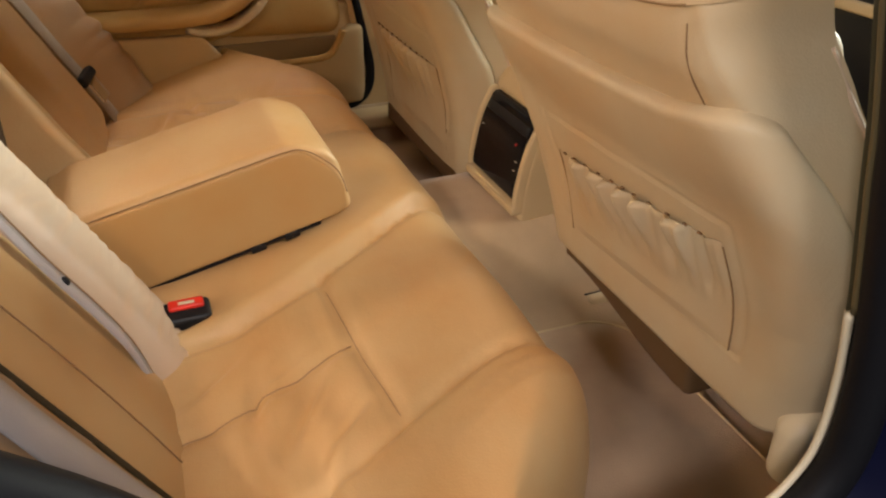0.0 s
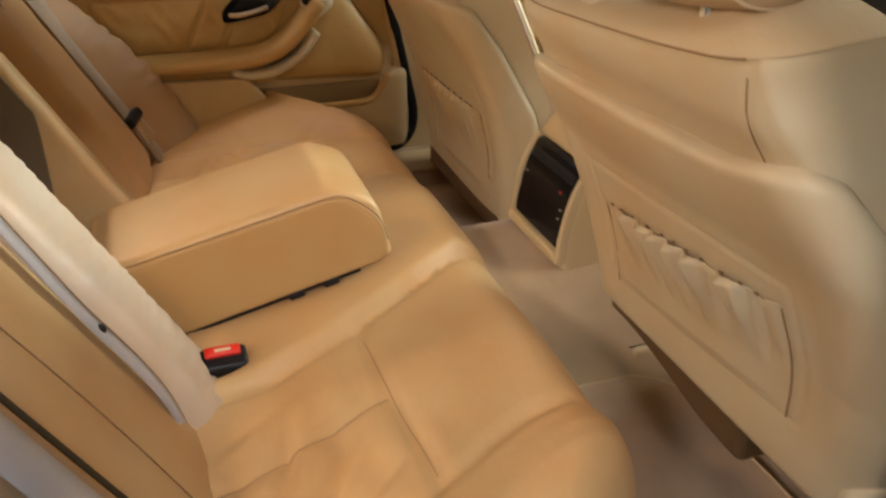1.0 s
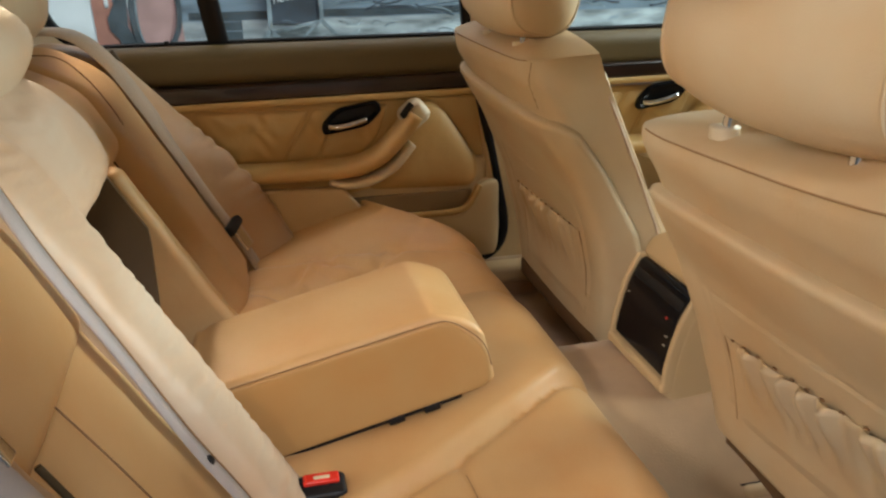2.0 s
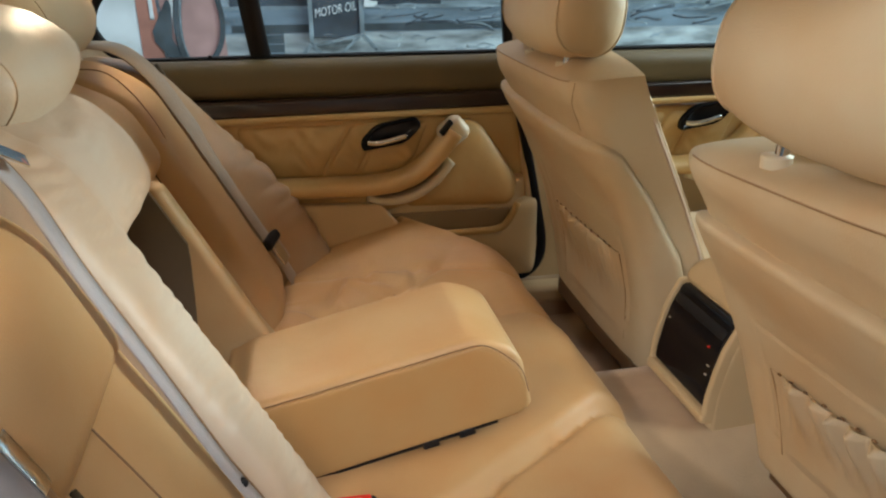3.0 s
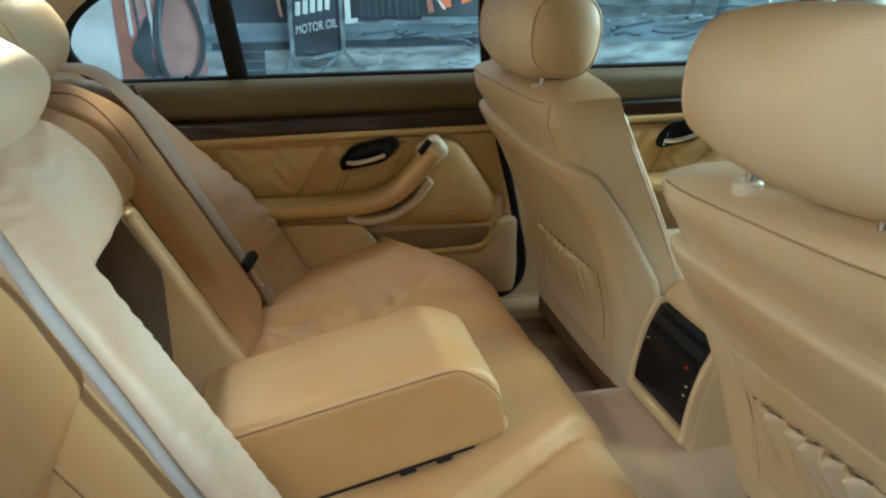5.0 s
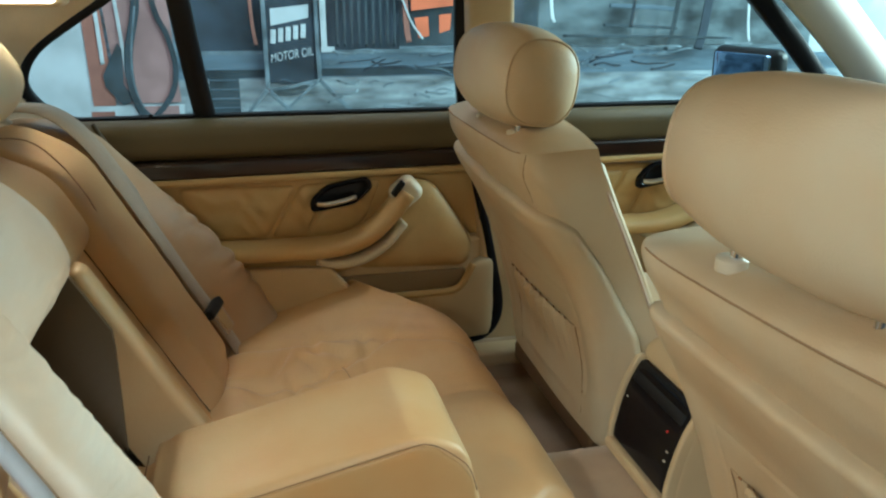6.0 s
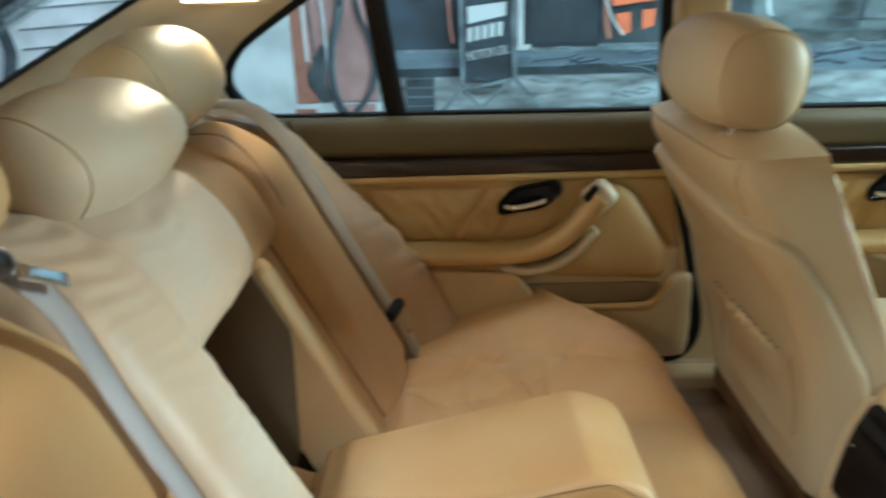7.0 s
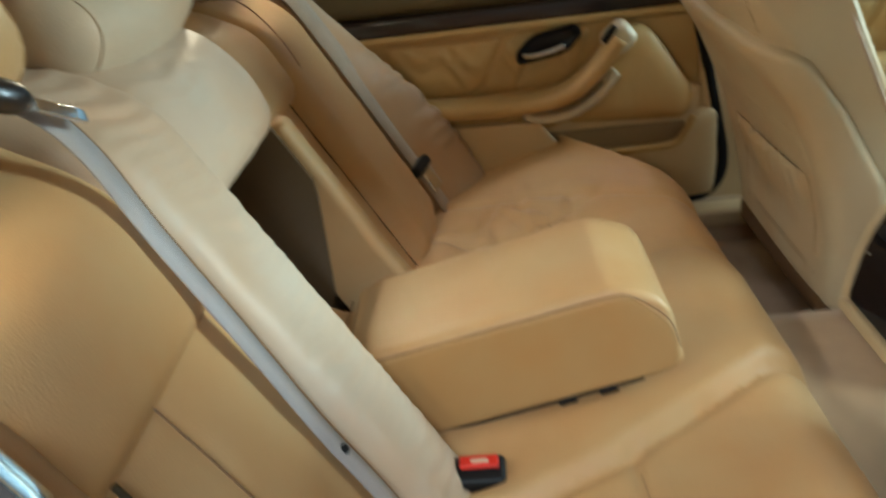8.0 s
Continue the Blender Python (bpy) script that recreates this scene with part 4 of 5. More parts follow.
part("body", rbox((0.0, -0.090, 0.44), (0.40, 0.088, 0.665), 0.010, 0.012, 4, console_warp), SHELL, console)
crest = dense(round_outline([(0.088, 0.664), (0.080, 0.690), (0.03, 0.722), (-0.02, 0.730), (-0.066, 0.712), (-0.078, 0.664)], 0.03), 0.006)
part("hood", pillow(crest, lambda a, b, h: (0.742 + 0.35 * (b - 0.664) - h + (0.25 if h < -0.011 else 0.0), CY + a, b), lambda k, a, b: 0.008 * (1 - k**6) ** 0.5, 10), SHELL, console, "rounded moulded hood")
panel = part("panel", rbox((-0.006, -0.078, 0.541), (0.012, 0.076, 0.662), 0.006, 0.008, 3, console_warp), GLOSS_BLACK, console, "gloss black climate and vent panel")
part("vent_slot", rbox((-0.0075, -0.070, 0.636), (0.0, 0.068, 0.650), 0.003, 0.008, 2, console_warp), BLACK, panel)
for side, heights in ((-0.064, (0.585, 0.598)), (0.062, (0.612,))):
    for z in heights:
        part("button_mark", rbox((-0.0078, side - 0.0025, z), (0.0, side + 0.0025, z + 0.0013), 0.001, 0.01, 1, console_warp), IVORY, panel)
part("button_mark", rbox((-0.0078, -0.052, 0.618), (0.0, -0.048, 0.621), 0.001, 0.01, 1, console_warp), RED, panel)
for a, b in ((-0.089, -0.079), (0.077, 0.087)):
    part("frame", rbox((-0.010, a, 0.532), (0.012, b, 0.666), 0.005, 0.01, 3, console_warp), SHELL, console)
part("frame", rbox((-0.012, -0.089, 0.522), (0.012, 0.087, 0.540), 0.006, 0.01, 3, console_warp), SHELL, console)
part("groove", rbox((0.004, -0.0925, 0.496), (0.30, -0.0885, 0.500), 0.001, 0.02, 1, console_warp), SEAM, console)


# ---- far doors ----
def tumble(z):
    """How far out the far windows stand, by height."""
    return 0.772 - 0.30 * (z - 0.915)


def strip(points, width, thick, material, name, ob, label=""):
    """A flat bar through places (x, z) on the far window plane."""
    line = [(x, tumble(z), z) for x, z in points]
    return part(name, ribbon(line, [(z2 - z1, 0, -(x2 - x1)) for (x1, z1), (x2, z2) in zip(points[:-1], points[1:])] + [(points[-1][1] - points[-2][1], 0, -(points[-1][0] - points[-2][0]))], width, thick, 40), material, ob, label)


def door_panels(ob, x0, x1, handle_x, handle_z=0.769):
    """What both far doors share: belt line, walnut, ledge, leather insert, handle dish."""
    part("belt_trim", rbox((x0, 0.722, 0.838), (x1, 0.80, 0.917), 0.030, 0.04, 5), BELT_TRIM, ob, "padded brown vinyl belt line")
    part("wood_strip", rbox((x0, 0.712, 0.809), (x1, 0.77, 0.842), 0.007, 0.03, 4, lambda p: p + np.c_[0 * p[:, 0], 0 * p[:, 0], 0.012 * (p[:, 0] - 0.1)]), WALNUT, ob, "dark glossy walnut strip")
    part("ledge", rbox((x0, 0.708, 0.796), (x1, 0.76, 0.810), 0.006, 0.03, 3, lambda p: p + np.c_[0 * p[:, 0], 0 * p[:, 0], 0.012 * (p[:, 0] - 0.1)]), HIDE_DOOR, ob)
    part("middle_panel", rbox((x0, 0.722, 0.640), (x1, 0.765, 0.800), 0.008, 0.03, 3), HIDE_DOOR, ob)
    wall = lambda a, b, h: (a, 0.7225 - h, b)
    pads = [[(handle_x - 0.305, 0.790), (handle_x - 0.085, 0.788), (handle_x - 0.145, 0.684), (handle_x - 0.235, 0.684), (handle_x - 0.300, 0.760)],
            [(handle_x - 0.078, 0.788), (handle_x - 0.018, 0.790), (handle_x - 0.072, 0.684), (handle_x - 0.138, 0.684)],
            [(handle_x - 0.011, 0.790), (handle_x + 0.080, 0.790), (handle_x + 0.050, 0.715), (handle_x + 0.02, 0.690), (handle_x - 0.065, 0.684)]]
    for n, shape in enumerate(pads):
        def swell(k, a, b, n=n):
            return 0.0085 * (1 - k**5) ** 0.5 + 0.0016 * (1 - k**4) * math.sin(90 * a + 140 * b + 2.5 * math.sin(60 * a)) 
        part("insert_pad", pillow(dense(round_outline(shape, 0.012), 0.006), wall, swell, 12), HIDE_DOOR, ob, "stuffed creased leather insert")
    c, s = math.cos(radians(9)), math.sin(radians(9))
    def dish_place(a, b, h):
        return (handle_x + a * c - b * s * 0.3, 0.703 - h, handle_z + a * s + b * c)
    shape = dense(round_outline([(-0.062, -0.024), (0.030, -0.024), (0.064, 0.004), (0.056, 0.024), (-0.030, 0.024), (-0.062, -0.002)], 0.018), 0.005)
    dish = part("handle_dish", pillow(shape, dish_place, lambda k, a, b: 0.006 * float(bell(np.array(k - 0.9), 0.09)) - 0.006 * (1 - k**6), 14), GLOSS_BLACK, ob, "black door handle dish")
    lever = [dish_place(a, b, h) for a, b, h in ((-0.048, -0.008, 0.002), (-0.03, -0.011, 0.008), (0.0, -0.010, 0.011), (0.028, -0.007, 0.010))]
    part("door_handle", tube(lever, 0.0062, 30, 10), CHROME, dish, "chrome door handle")


rear_door = thing("rear_door", (0.25, 0.72, 0.42), "sand leather rear door card with walnut strip", "car door")
door_panels(rear_door, -0.17, 0.668, 0.380)
ARM = [(0.10, 0.690, 0.668), (0.20, 0.684, 0.668), (0.30, 0.680, 0.668), (0.37, 0.676, 0.672), (0.42, 0.672, 0.690), (0.455, 0.670, 0.718), (0.485, 0.670, 0.752), (0.502, 0.672, 0.775)]


def arm_tube(line, ry, rz, n, sides=14):
    """A bent bar with an oval section that joins the door."""
    mid = glide(line, n)
    verts, faces = [], []
    along = np.gradient(mid, axis=0)
    along /= np.linalg.norm(along, axis=1, keepdims=True)
    for q, t in zip(mid, along):
        up = np.cross((0, 1, 0), t)
        up = -up if up[2] + 0.3 * up[0] < 0 and up[2] < 0 else up
        for k in range(sides):
            w = 2 * math.pi * k / sides
            c, s = math.cos(w), math.sin(w)
            verts.append(q + np.array([0, 1, 0]) * ry * math.copysign(abs(c) ** 0.7, c) + up * rz * math.copysign(abs(s) ** 0.7, s))
    for i in range(n - 1):
        for k in range(sides):
            l = (k + 1) % sides
            faces.append((i * sides + k, (i + 1) * sides + k, (i + 1) * sides + l, i * sides + l))
    faces += [tuple(range(sides)), tuple(range((n - 1) * sides, n * sides))]
    return to_mesh(verts, faces)


part("armrest", arm_tube([(x, y, z + 0.003) for x, y, z in ARM], 0.042, 0.0165, 60), HIDE_DOOR, rear_door, "curved leather door armrest")
LIP = [(0.325, 0.675, 0.650), (0.36, 0.666, 0.643), (0.41, 0.661, 0.650), (0.458, 0.662, 0.677), (0.496, 0.668, 0.718)]
part("pull_lip", arm_tube(LIP, 0.022, 0.009, 40), IVORY, rear_door, "ivory door pull lip")
head = part("switch_pod", rbox((-0.030, -0.028, -0.030), (0.030, 0.030, 0.020), 0.018, 0.01, 4, lambda p: np.c_[0.500 + 0.78 * p[:, 0] - 0.62 * p[:, 2], 0.682 + p[:, 1], 0.778 + 0.62 * p[:, 0] + 0.78 * p[:, 2]]), IVORY, rear_door, "ivory window switch pod")
part("switch", rbox((-0.020, -0.0335, -0.006), (0.014, -0.022, 0.008), 0.003, 0.01, 2, lambda p: np.c_[0.486 + 0.62 * p[:, 0] - 0.62 * p[:, 2], 0.682 + p[:, 1], 0.790 + 0.78 * p[:, 0] + 0.62 * p[:, 2]]), BLACK, head, "black window switch")
face = lambda a, b, h: (a, 0.706 - h, b)
part("lower_panel", rbox((-0.12, 0.700, 0.43), (0.668, 0.745, 0.668), 0.012, 0.03, 3), SHELL, rear_door)
part("speaker_panel", pillow(dense(round_outline([(0.40, 0.615), (0.640, 0.605), (0.650, 0.660), (0.560, 0.792), (0.50, 0.79), (0.46, 0.70), (0.40, 0.66)], 0.055), 0.008), lambda a, b, h: (a, 0.707 - h, b), puff(0.023, 5)), HIDE_DOOR, rear_door, "smooth vinyl speaker panel")
part("arm_skirt", pillow(dense(round_outline([(0.08, 0.625), (0.36, 0.610), (0.42, 0.625), (0.40, 0.665), (0.08, 0.668)], 0.012), 0.008), lambda a, b, h: (a, 0.698 - h, b), puff(0.020, 8)), HIDE_DOOR, rear_door)
# Brown strip: the shadow above the pocket is put into its colour.
part("slot", rbox((0.36, 0.694, 0.560), (0.630, 0.7005, 0.602), 0.004, 0.03, 2), SHELL_DARK, rear_door, "map pocket slot, its shadow painted brown")
part("map_pocket", pillow(dense(round_outline([(0.46, 0.445), (0.690, 0.448), (0.690, 0.625), (0.648, 0.622), (0.615, 0.562), (0.46, 0.556)], 0.015), 0.008), lambda a, b, h: (a, 0.692 - h, b), puff(0.018, 8)), SHELL, rear_door, "moulded map pocket")
part("pocket_lip", tube([(0.47, 0.678, 0.557), (0.54, 0.676, 0.559), (0.605, 0.676, 0.564), (0.630, 0.678, 0.590), (0.643, 0.680, 0.615)], 0.0075, 60, 10), HIDE_DOOR, rear_door)
flap = round_outline([(0.13, 0.645), (0.350, 0.637), (0.395, 0.580), (0.36, 0.52), (0.20, 0.50), (0.13, 0.55)], 0.006)
part("lower_flap", pillow(dense(flap, 0.008), lambda a, b, h: (a, 0.660 - h, b), puff(0.005, 30)), SHELL, rear_door, "flat moulded lower trim")
part("door_seal", tube([(0.640, 0.716, 0.90), (0.652, 0.708, 0.80), (0.668, 0.700, 0.72), (0.690, 0.696, 0.60), (0.702, 0.694, 0.525), (0.694, 0.692, 0.478), (0.662, 0.690, 0.450), (0.60, 0.690, 0.440)], 0.0115, 70, 10), RUBBER, rear_door, "black rubber door seal")
part("lock_pin", tube([(0.036, 0.764, 0.905), (0.036, 0.764, 0.915), (0.036, 0.764, 0.926)], 0.0045, 8, 10), BLACK, rear_door, "black lock pin")
strip([(0.136, 0.905), (0.122, 1.00), (0.106, 1.134), (0.094, 1.25)], 0.040, 0.022, BLACK, "window_divider", rear_door, "black window divider bar")
strip([(-0.11, 0.917), (0.2, 0.919), (0.45, 0.919), (0.66, 0.919)], 0.008, 0.026, RUBBER, "belt_seal", rear_door, "black belt line seal")
strip([(0.650, 0.905), (0.634, 1.00), (0.621, 1.134), (0.612, 1.25)], 0.036, 0.020, BLACK, "window_frame", rear_door, "black window frame")
QUARTER = [(-0.075, 0.905), (-0.135, 0.926), (-0.170, 0.970), (-0.166, 1.010), (-0.138, 1.050), (-0.085, 1.090), (-0.012, 1.138), (0.05, 1.18), (0.10, 1.22)]
strip(QUARTER, 0.022, 0.020, RUBBER, "quarter_seal", rear_door, "black quarter window seal")


def pane(name, x0, x1, ob, z0=0.90, z1=1.27):
    mesh = slab([(x0, tumble(z0) + 0.004, z0), (x1, tumble(z0) + 0.004, z0), (x1, tumble(z1) + 0.004, z1), (x0, tumble(z1) + 0.004, z1)], (0, 0.004, 0))
    ob = part(name, mesh, GLASS, ob, "clear window glass")
    ob.visible_shadow = False
    return ob


pane("quarter_pane", -0.20, 0.12, rear_door)
pane("door_pane", 0.125, 0.64, rear_door)

front_door = thing("front_door", (1.2, 0.72, 0.42), "sand leather front door card with walnut strip", "car door")
door_panels(front_door, 0.757, 1.62, 1.068, 0.782)
part("lower_panel", rbox((0.757, 0.700, 0.43), (1.62, 0.745, 0.668), 0.012, 0.05, 3), SHELL, front_door)
part("armrest", arm_tube([(x + 0.69, y, z + 0.012) for x, y, z in ARM], 0.042, 0.0165, 60), HIDE_DOOR, front_door, "curved leather door armrest")
part("pull_lip", arm_tube([(x + 0.69, y, z + 0.012) for x, y, z in LIP], 0.022, 0.009, 40), IVORY, front_door, "ivory door pull lip")
strip([(0.77, 0.919), (1.0, 0.920), (1.3, 0.921), (1.6, 0.922)], 0.008, 0.026, RUBBER, "belt_seal", front_door, "black belt line seal")
pane("door_pane", 0.745, 1.60, front_door)
strip([(1.13, 1.240), (1.245, 1.140), (1.37, 1.040), (1.50, 0.925)], 0.040, 0.022, BLACK, "window_frame", front_door, "black window frame")

# Barely in view; added to block the bright gap beside the near seat.
near_door = thing("front_door", (1.2, -0.72, 0.42), "closed front door card with brown vinyl belt line", "car door")
part("middle_panel", rbox((0.70, -0.765, 0.43), (1.62, -0.705, 0.80), 0.02, 0.05, 3), HIDE_DOOR, near_door)
part("belt_trim", rbox((0.66, -0.80, 0.795), (1.62, -0.712, 0.915), 0.03, 0.05, 4), BELT_TRIM, near_door, "padded brown vinyl belt line")

# ---- pillars, parcel shelf and rear window ----
solid("b_pillar_trim", rbox((0.668, 0.690, 0.40), (0.755, 0.745, 1.26), 0.014, 0.05, 4, lambda p: p + np.c_[-0.10 * (p[:, 2] - 0.60) * (p[:, 2] > 0.6), -0.24 * np.maximum(p[:, 2] - 0.9, 0), 0 * p[:, 0]]), SHELL, "beige moulded door pillar trim", "pillar trim", kind="structure")
solid("sill_trim", rbox((0.30, 0.630, 0.40), (1.60, 0.700, 0.438), 0.012, 0.05, 4), SHELL, "beige moulded sill trim", "sill", kind="structure")
solid("a_pillar_trim", ribbon([(1.13, 0.655, 1.31), (1.36, 0.690, 1.15), (1.55, 0.712, 0.99), (1.66, 0.73, 0.90)], (0.62, 0.0, 0.78), 0.105, 0.035, 40), IVORY_GREY, "pale beige windscreen pillar trim", "pillar trim", kind="structure")


def c_pillar_fn(u, v):
    """From the quarter window's edge back to the rear window; v runs up."""
    line = C_EDGE[int(round(v * 39))]
    back = np.array([-0.705 + 0.66 * (line[2] - 0.88) / 0.36, 0.535 - 0.02 * v, line[2] + 0.0])
    q = np.array(line) * (1 - u) + back * u
    q[1] += 0.035 * math.sin(math.pi * u) - 0.012
    return tuple(q)


C_EDGE = glide([(x - 0.004, tumble(z) - 0.012, z) for x, z in QUARTER], 40)
solid("c_pillar_trim", sheet(c_pillar_fn, 14, 40), HEADLINER, "pale beige rear pillar trim", "pillar trim", kind="structure")
# Unseen mirrored copy, added to block light behind the near door opening.
solid("c_pillar_trim_near", sheet(lambda u, v: tuple(np.array(c_pillar_fn(u, v)) * (1, -1, 1)), 14, 40), HEADLINER, "pale beige rear pillar trim", "pillar trim", kind="structure")
LAMP_LENS, _, _, lamp_bsdf = shader("lit_lamp_lens", (0.9, 0.85, 0.75), 0.4)
lamp_bsdf.inputs["Emission Color"].default_value = (1.0, 0.86, 0.66, 1)
lamp_bsdf.inputs["Emission Strength"].default_value = 6.0
for side in (1, -1):
    lamp = thing("reading_lamp", (-0.14, 0.65 * side, 1.15), "lit reading lamp on the rear pillar trim", "lamp", "reading lamps")
    part("lens", rbox((-0.20, min(0.575 * side, 0.600 * side), 1.130), (-0.068, max(0.575 * side, 0.600 * side), 1.178), 0.008, 0.02, 3), LAMP_LENS, lamp, "glowing lamp lens")
    part("bezel", rbox((-0.21, min(0.585 * side, 0.66 * side), 1.124), (-0.060, max(0.585 * side, 0.66 * side), 1.186), 0.010, 0.02, 3), SHELL, lamp)
shelf = solid("parcel_shelf", rbox((-0.75, -0.62, 0.90), (-0.16, 0.62, 0.950), 0.015, 0.05, 3), HEADLINER, "beige cloth parcel shelf", "parcel shelf", kind="structure")
rear_window = thing("window_1", (-0.6, 0.0, 0.95), "sloping rear window with a black edge", "window", kind="structure")


rear_pane = part("pane", slab([(-0.80, -0.56, 0.90), (-0.80, 0.56, 0.90), (-0.12, 0.50, 1.27), (-0.12, -0.50, 1.27)], (-0.003, 0, 0.005)), GLASS, rear_window, "clear rear glass")
rear_pane.visible_shadow = False
part("edge", ribbon([(-0.63, 0.520, 0.925), (-0.535, 0.518, 0.975), (-0.435, 0.514, 1.030), (-0.24, 0.505, 1.135), (-0.05, 0.50, 1.24)], (0.2, 1, 0.1), 0.012, 0.008, 40), BLACK, rear_window, "black rear window edge")

# ---- dashboard ----
dash = thing("dashboard", (1.45, 0.0, 0.60), "black dashboard with a sand moulded lower edge", "dashboard")
part("top", rbox((1.32, -0.68, 0.795), (1.80, 0.68, 0.925), 0.05, 0.05, 5), BLACK, dash)
part("lower", rbox((1.30, -0.68, 0.50), (1.70, 0.68, 0.770), 0.03, 0.05, 4), SHELL, dash, "sand moulded lower dash")
stack = part("centre_panel", rbox((1.285, -0.13, 0.56), (1.40, 0.215, 0.86), 0.012, 0.03, 3), BLACK, dash, "black centre control panel")
for a, b in ((0.215, 0.245), (-0.16, -0.13)):
    part("surround", rbox((1.278, a, 0.56), (1.40, b, 0.870), 0.008, 0.03, 3), SHELL, dash)
part("surround", rbox((1.278, -0.16, 0.765), (1.330, 0.245, 0.785), 0.006, 0.03, 3), SHELL, dash)

# ---- belts ----
far_belt = thing("seat_belt", (0.1, 0.6, 0.55), "taupe seat belt with black tongue over the outer seat", "seat belt", "seat belts")
BELT_FAR = [lean1(0.590, 0.600, -0.12), lean1(0.588, 0.562, -0.062), lean1(0.580, 0.50, -0.034), lean1(0.574, 0.40, -0.027), lean1(0.570, 0.30, -0.026), lean1(0.568, 0.20, -0.026), lean1(0.566, 0.10, -0.026), lean1(0.566, -0.01, -0.030)]
slant = tuple(np.array((0, 0.93, 0)) + OUT * 0.36)
part("webbing", ribbon(BELT_FAR, slant, 0.047, 0.0022, 70), WEB_TAN, far_belt)


def far_tongue(p):
    """Places across, along and off the slanted strap."""
    q = np.array(lean1(0.567, 0, -0.024))
    s1 = np.array(slant)
    return q + np.outer(p[:, 0], s1) + np.outer(p[:, 1], UP) + np.outer(p[:, 2], np.cross(s1, UP) * -1)


tongue = part("tongue", rbox((-0.033, 0.125, -0.010), (0.033, 0.147, 0.008), 0.007, 0.01, 3, far_tongue), BLACK, far_belt, "black belt tongue")
part("blade", rbox((-0.018, 0.083, -0.006), (0.018, 0.127, 0.008), 0.002, 0.01, 2, far_tongue), CHROME, tongue, "chrome tongue blade")

mid_belt = thing("seat_belt", (0.1, -0.24, 0.60), "grey centre seat belt with chrome tongue in its guide", "seat belt", "seat belts")
BELT_MID = [lean1(-0.325, 0.60, -0.02), lean1(-0.300, 0.560, 0.004), lean1(-0.284, 0.515, 0.006), lean1(-0.281, 0.44, -0.001), lean1(-0.282, 0.34, -0.004), lean1(-0.284, 0.24, -0.008), lean1(-0.284, 0.10, -0.012), lean1(-0.272, -0.06, -0.065)]
tilt = [tuple(np.array((0, 1, 0)) * a + OUT * b) for a, b in ((1, 0.1), (1, 0.1), (1, 0.05), (1, 0.0), (1, 0.0), (1, 0.0), (1, 0.05), (1, 0.1))]
part("webbing", ribbon([tuple(np.array(p) + np.array((0, -0.006, 0))) for p in BELT_MID], tilt, 0.025, 0.0022, 80), WEB, mid_belt)
part("edge", ribbon([tuple(np.array(p) + np.array((0, 0.0062, 0)) + OUT * 0.0016) for p in BELT_MID], tilt, 0.0016, 0.0012, 80), SEAM, mid_belt)
part("stop_button", rbox((-0.2925, 0.201, -0.014), (-0.2835, 0.211, -0.003), 0.004, 0.01, 3, lean), BLACK, mid_belt, "dark stop button")


def guide_fn(u, w):
    """A short barrel, rounded at its ends and wider in the middle."""
    y, s = -0.352 + 0.040 * u, 0.578 - 0.014 * u
    r = 0.0135 * max(0.0005, math.sin(math.pi * u)) ** 0.40
    c, k = math.cos(2 * math.pi * w), math.sin(2 * math.pi * w)
    return lean1(y, s + 0.95 * r * c, 0.014 + 0.8 * r * k)


part("guide", sheet(guide_fn, 26, 24, ring_v=True), DARK_STEEL, mid_belt, "dark grey belt guide")
part("blade", rbox((0, -0.0055, -0.0012), (0.046, 0.0055, 0.0012), 0.001, 0.01, 2, lambda p: lean(np.c_[-0.322 + 0.80 * p[:, 0] + 0.6 * p[:, 1], 0.556 - 0.5 * p[:, 0] + 0.86 * p[:, 1], 0.021 + p[:, 2]])), CHROME, mid_belt, "chrome tongue blade")

near_belt = thing("seat_belt", (0.0, -0.55, 0.85), "grey seat belt with chrome tongue over the outer seat", "seat belt", "seat belts")
BELT_NEAR = [lean1(-0.60, 0.62, -0.05), lean1(-0.585, 0.57, 0.0), lean1(-0.568, 0.52, 0.010), lean1(-0.566, 0.44, 0.014), lean1(-0.566, 0.34, 0.016), lean1(-0.568, 0.22, 0.016), lean1(-0.57, 0.08, 0.022)]
part("webbing", ribbon(BELT_NEAR, (0, 1, 0), 0.047, 0.0022, 70), WEB, near_belt)
near_tongue = part("tongue", rbox((-0.580, 0.446, 0.016), (-0.547, 0.458, 0.024), 0.007, 0.01, 3, lean), BLACK, near_belt, "black belt tongue")
part("blade", rbox((-0.556, 0.410, 0.021), (-0.542, 0.448, 0.0232), 0.001, 0.01, 2, lean), CHROME, near_tongue, "chrome tongue blade")


def buckle_place(p):
    c, s = math.cos(radians(30)), math.sin(radians(30))
    return np.array([0.212, -0.172, 0.530]) + np.c_[p[:, 0] + 0.15 * p[:, 2], c * p[:, 1] - s * p[:, 2] * 0.5, 0.5 * s * p[:, 1] + p[:, 2]]


buckle = thing("belt_buckle", (0.21, -0.17, 0.50), "black belt buckle with a red release button", "belt buckle")
part("housing", rbox((-0.028, -0.020, -0.050), (0.028, 0.018, 0.022), 0.007, 0.01, 4, buckle_place), BLACK, buckle)
red = part("button", rbox((-0.020, -0.002, 0.014), (0.020, 0.014, 0.0262), 0.003, 0.01, 3, buckle_place), RED, buckle, "red release button")
part("pale_mark", rbox((-0.009, 0.003, 0.0260), (0.009, 0.008, 0.0267), 0.0003, 0.01, 1, buckle_place), IVORY, red, "small pale mark on the button")

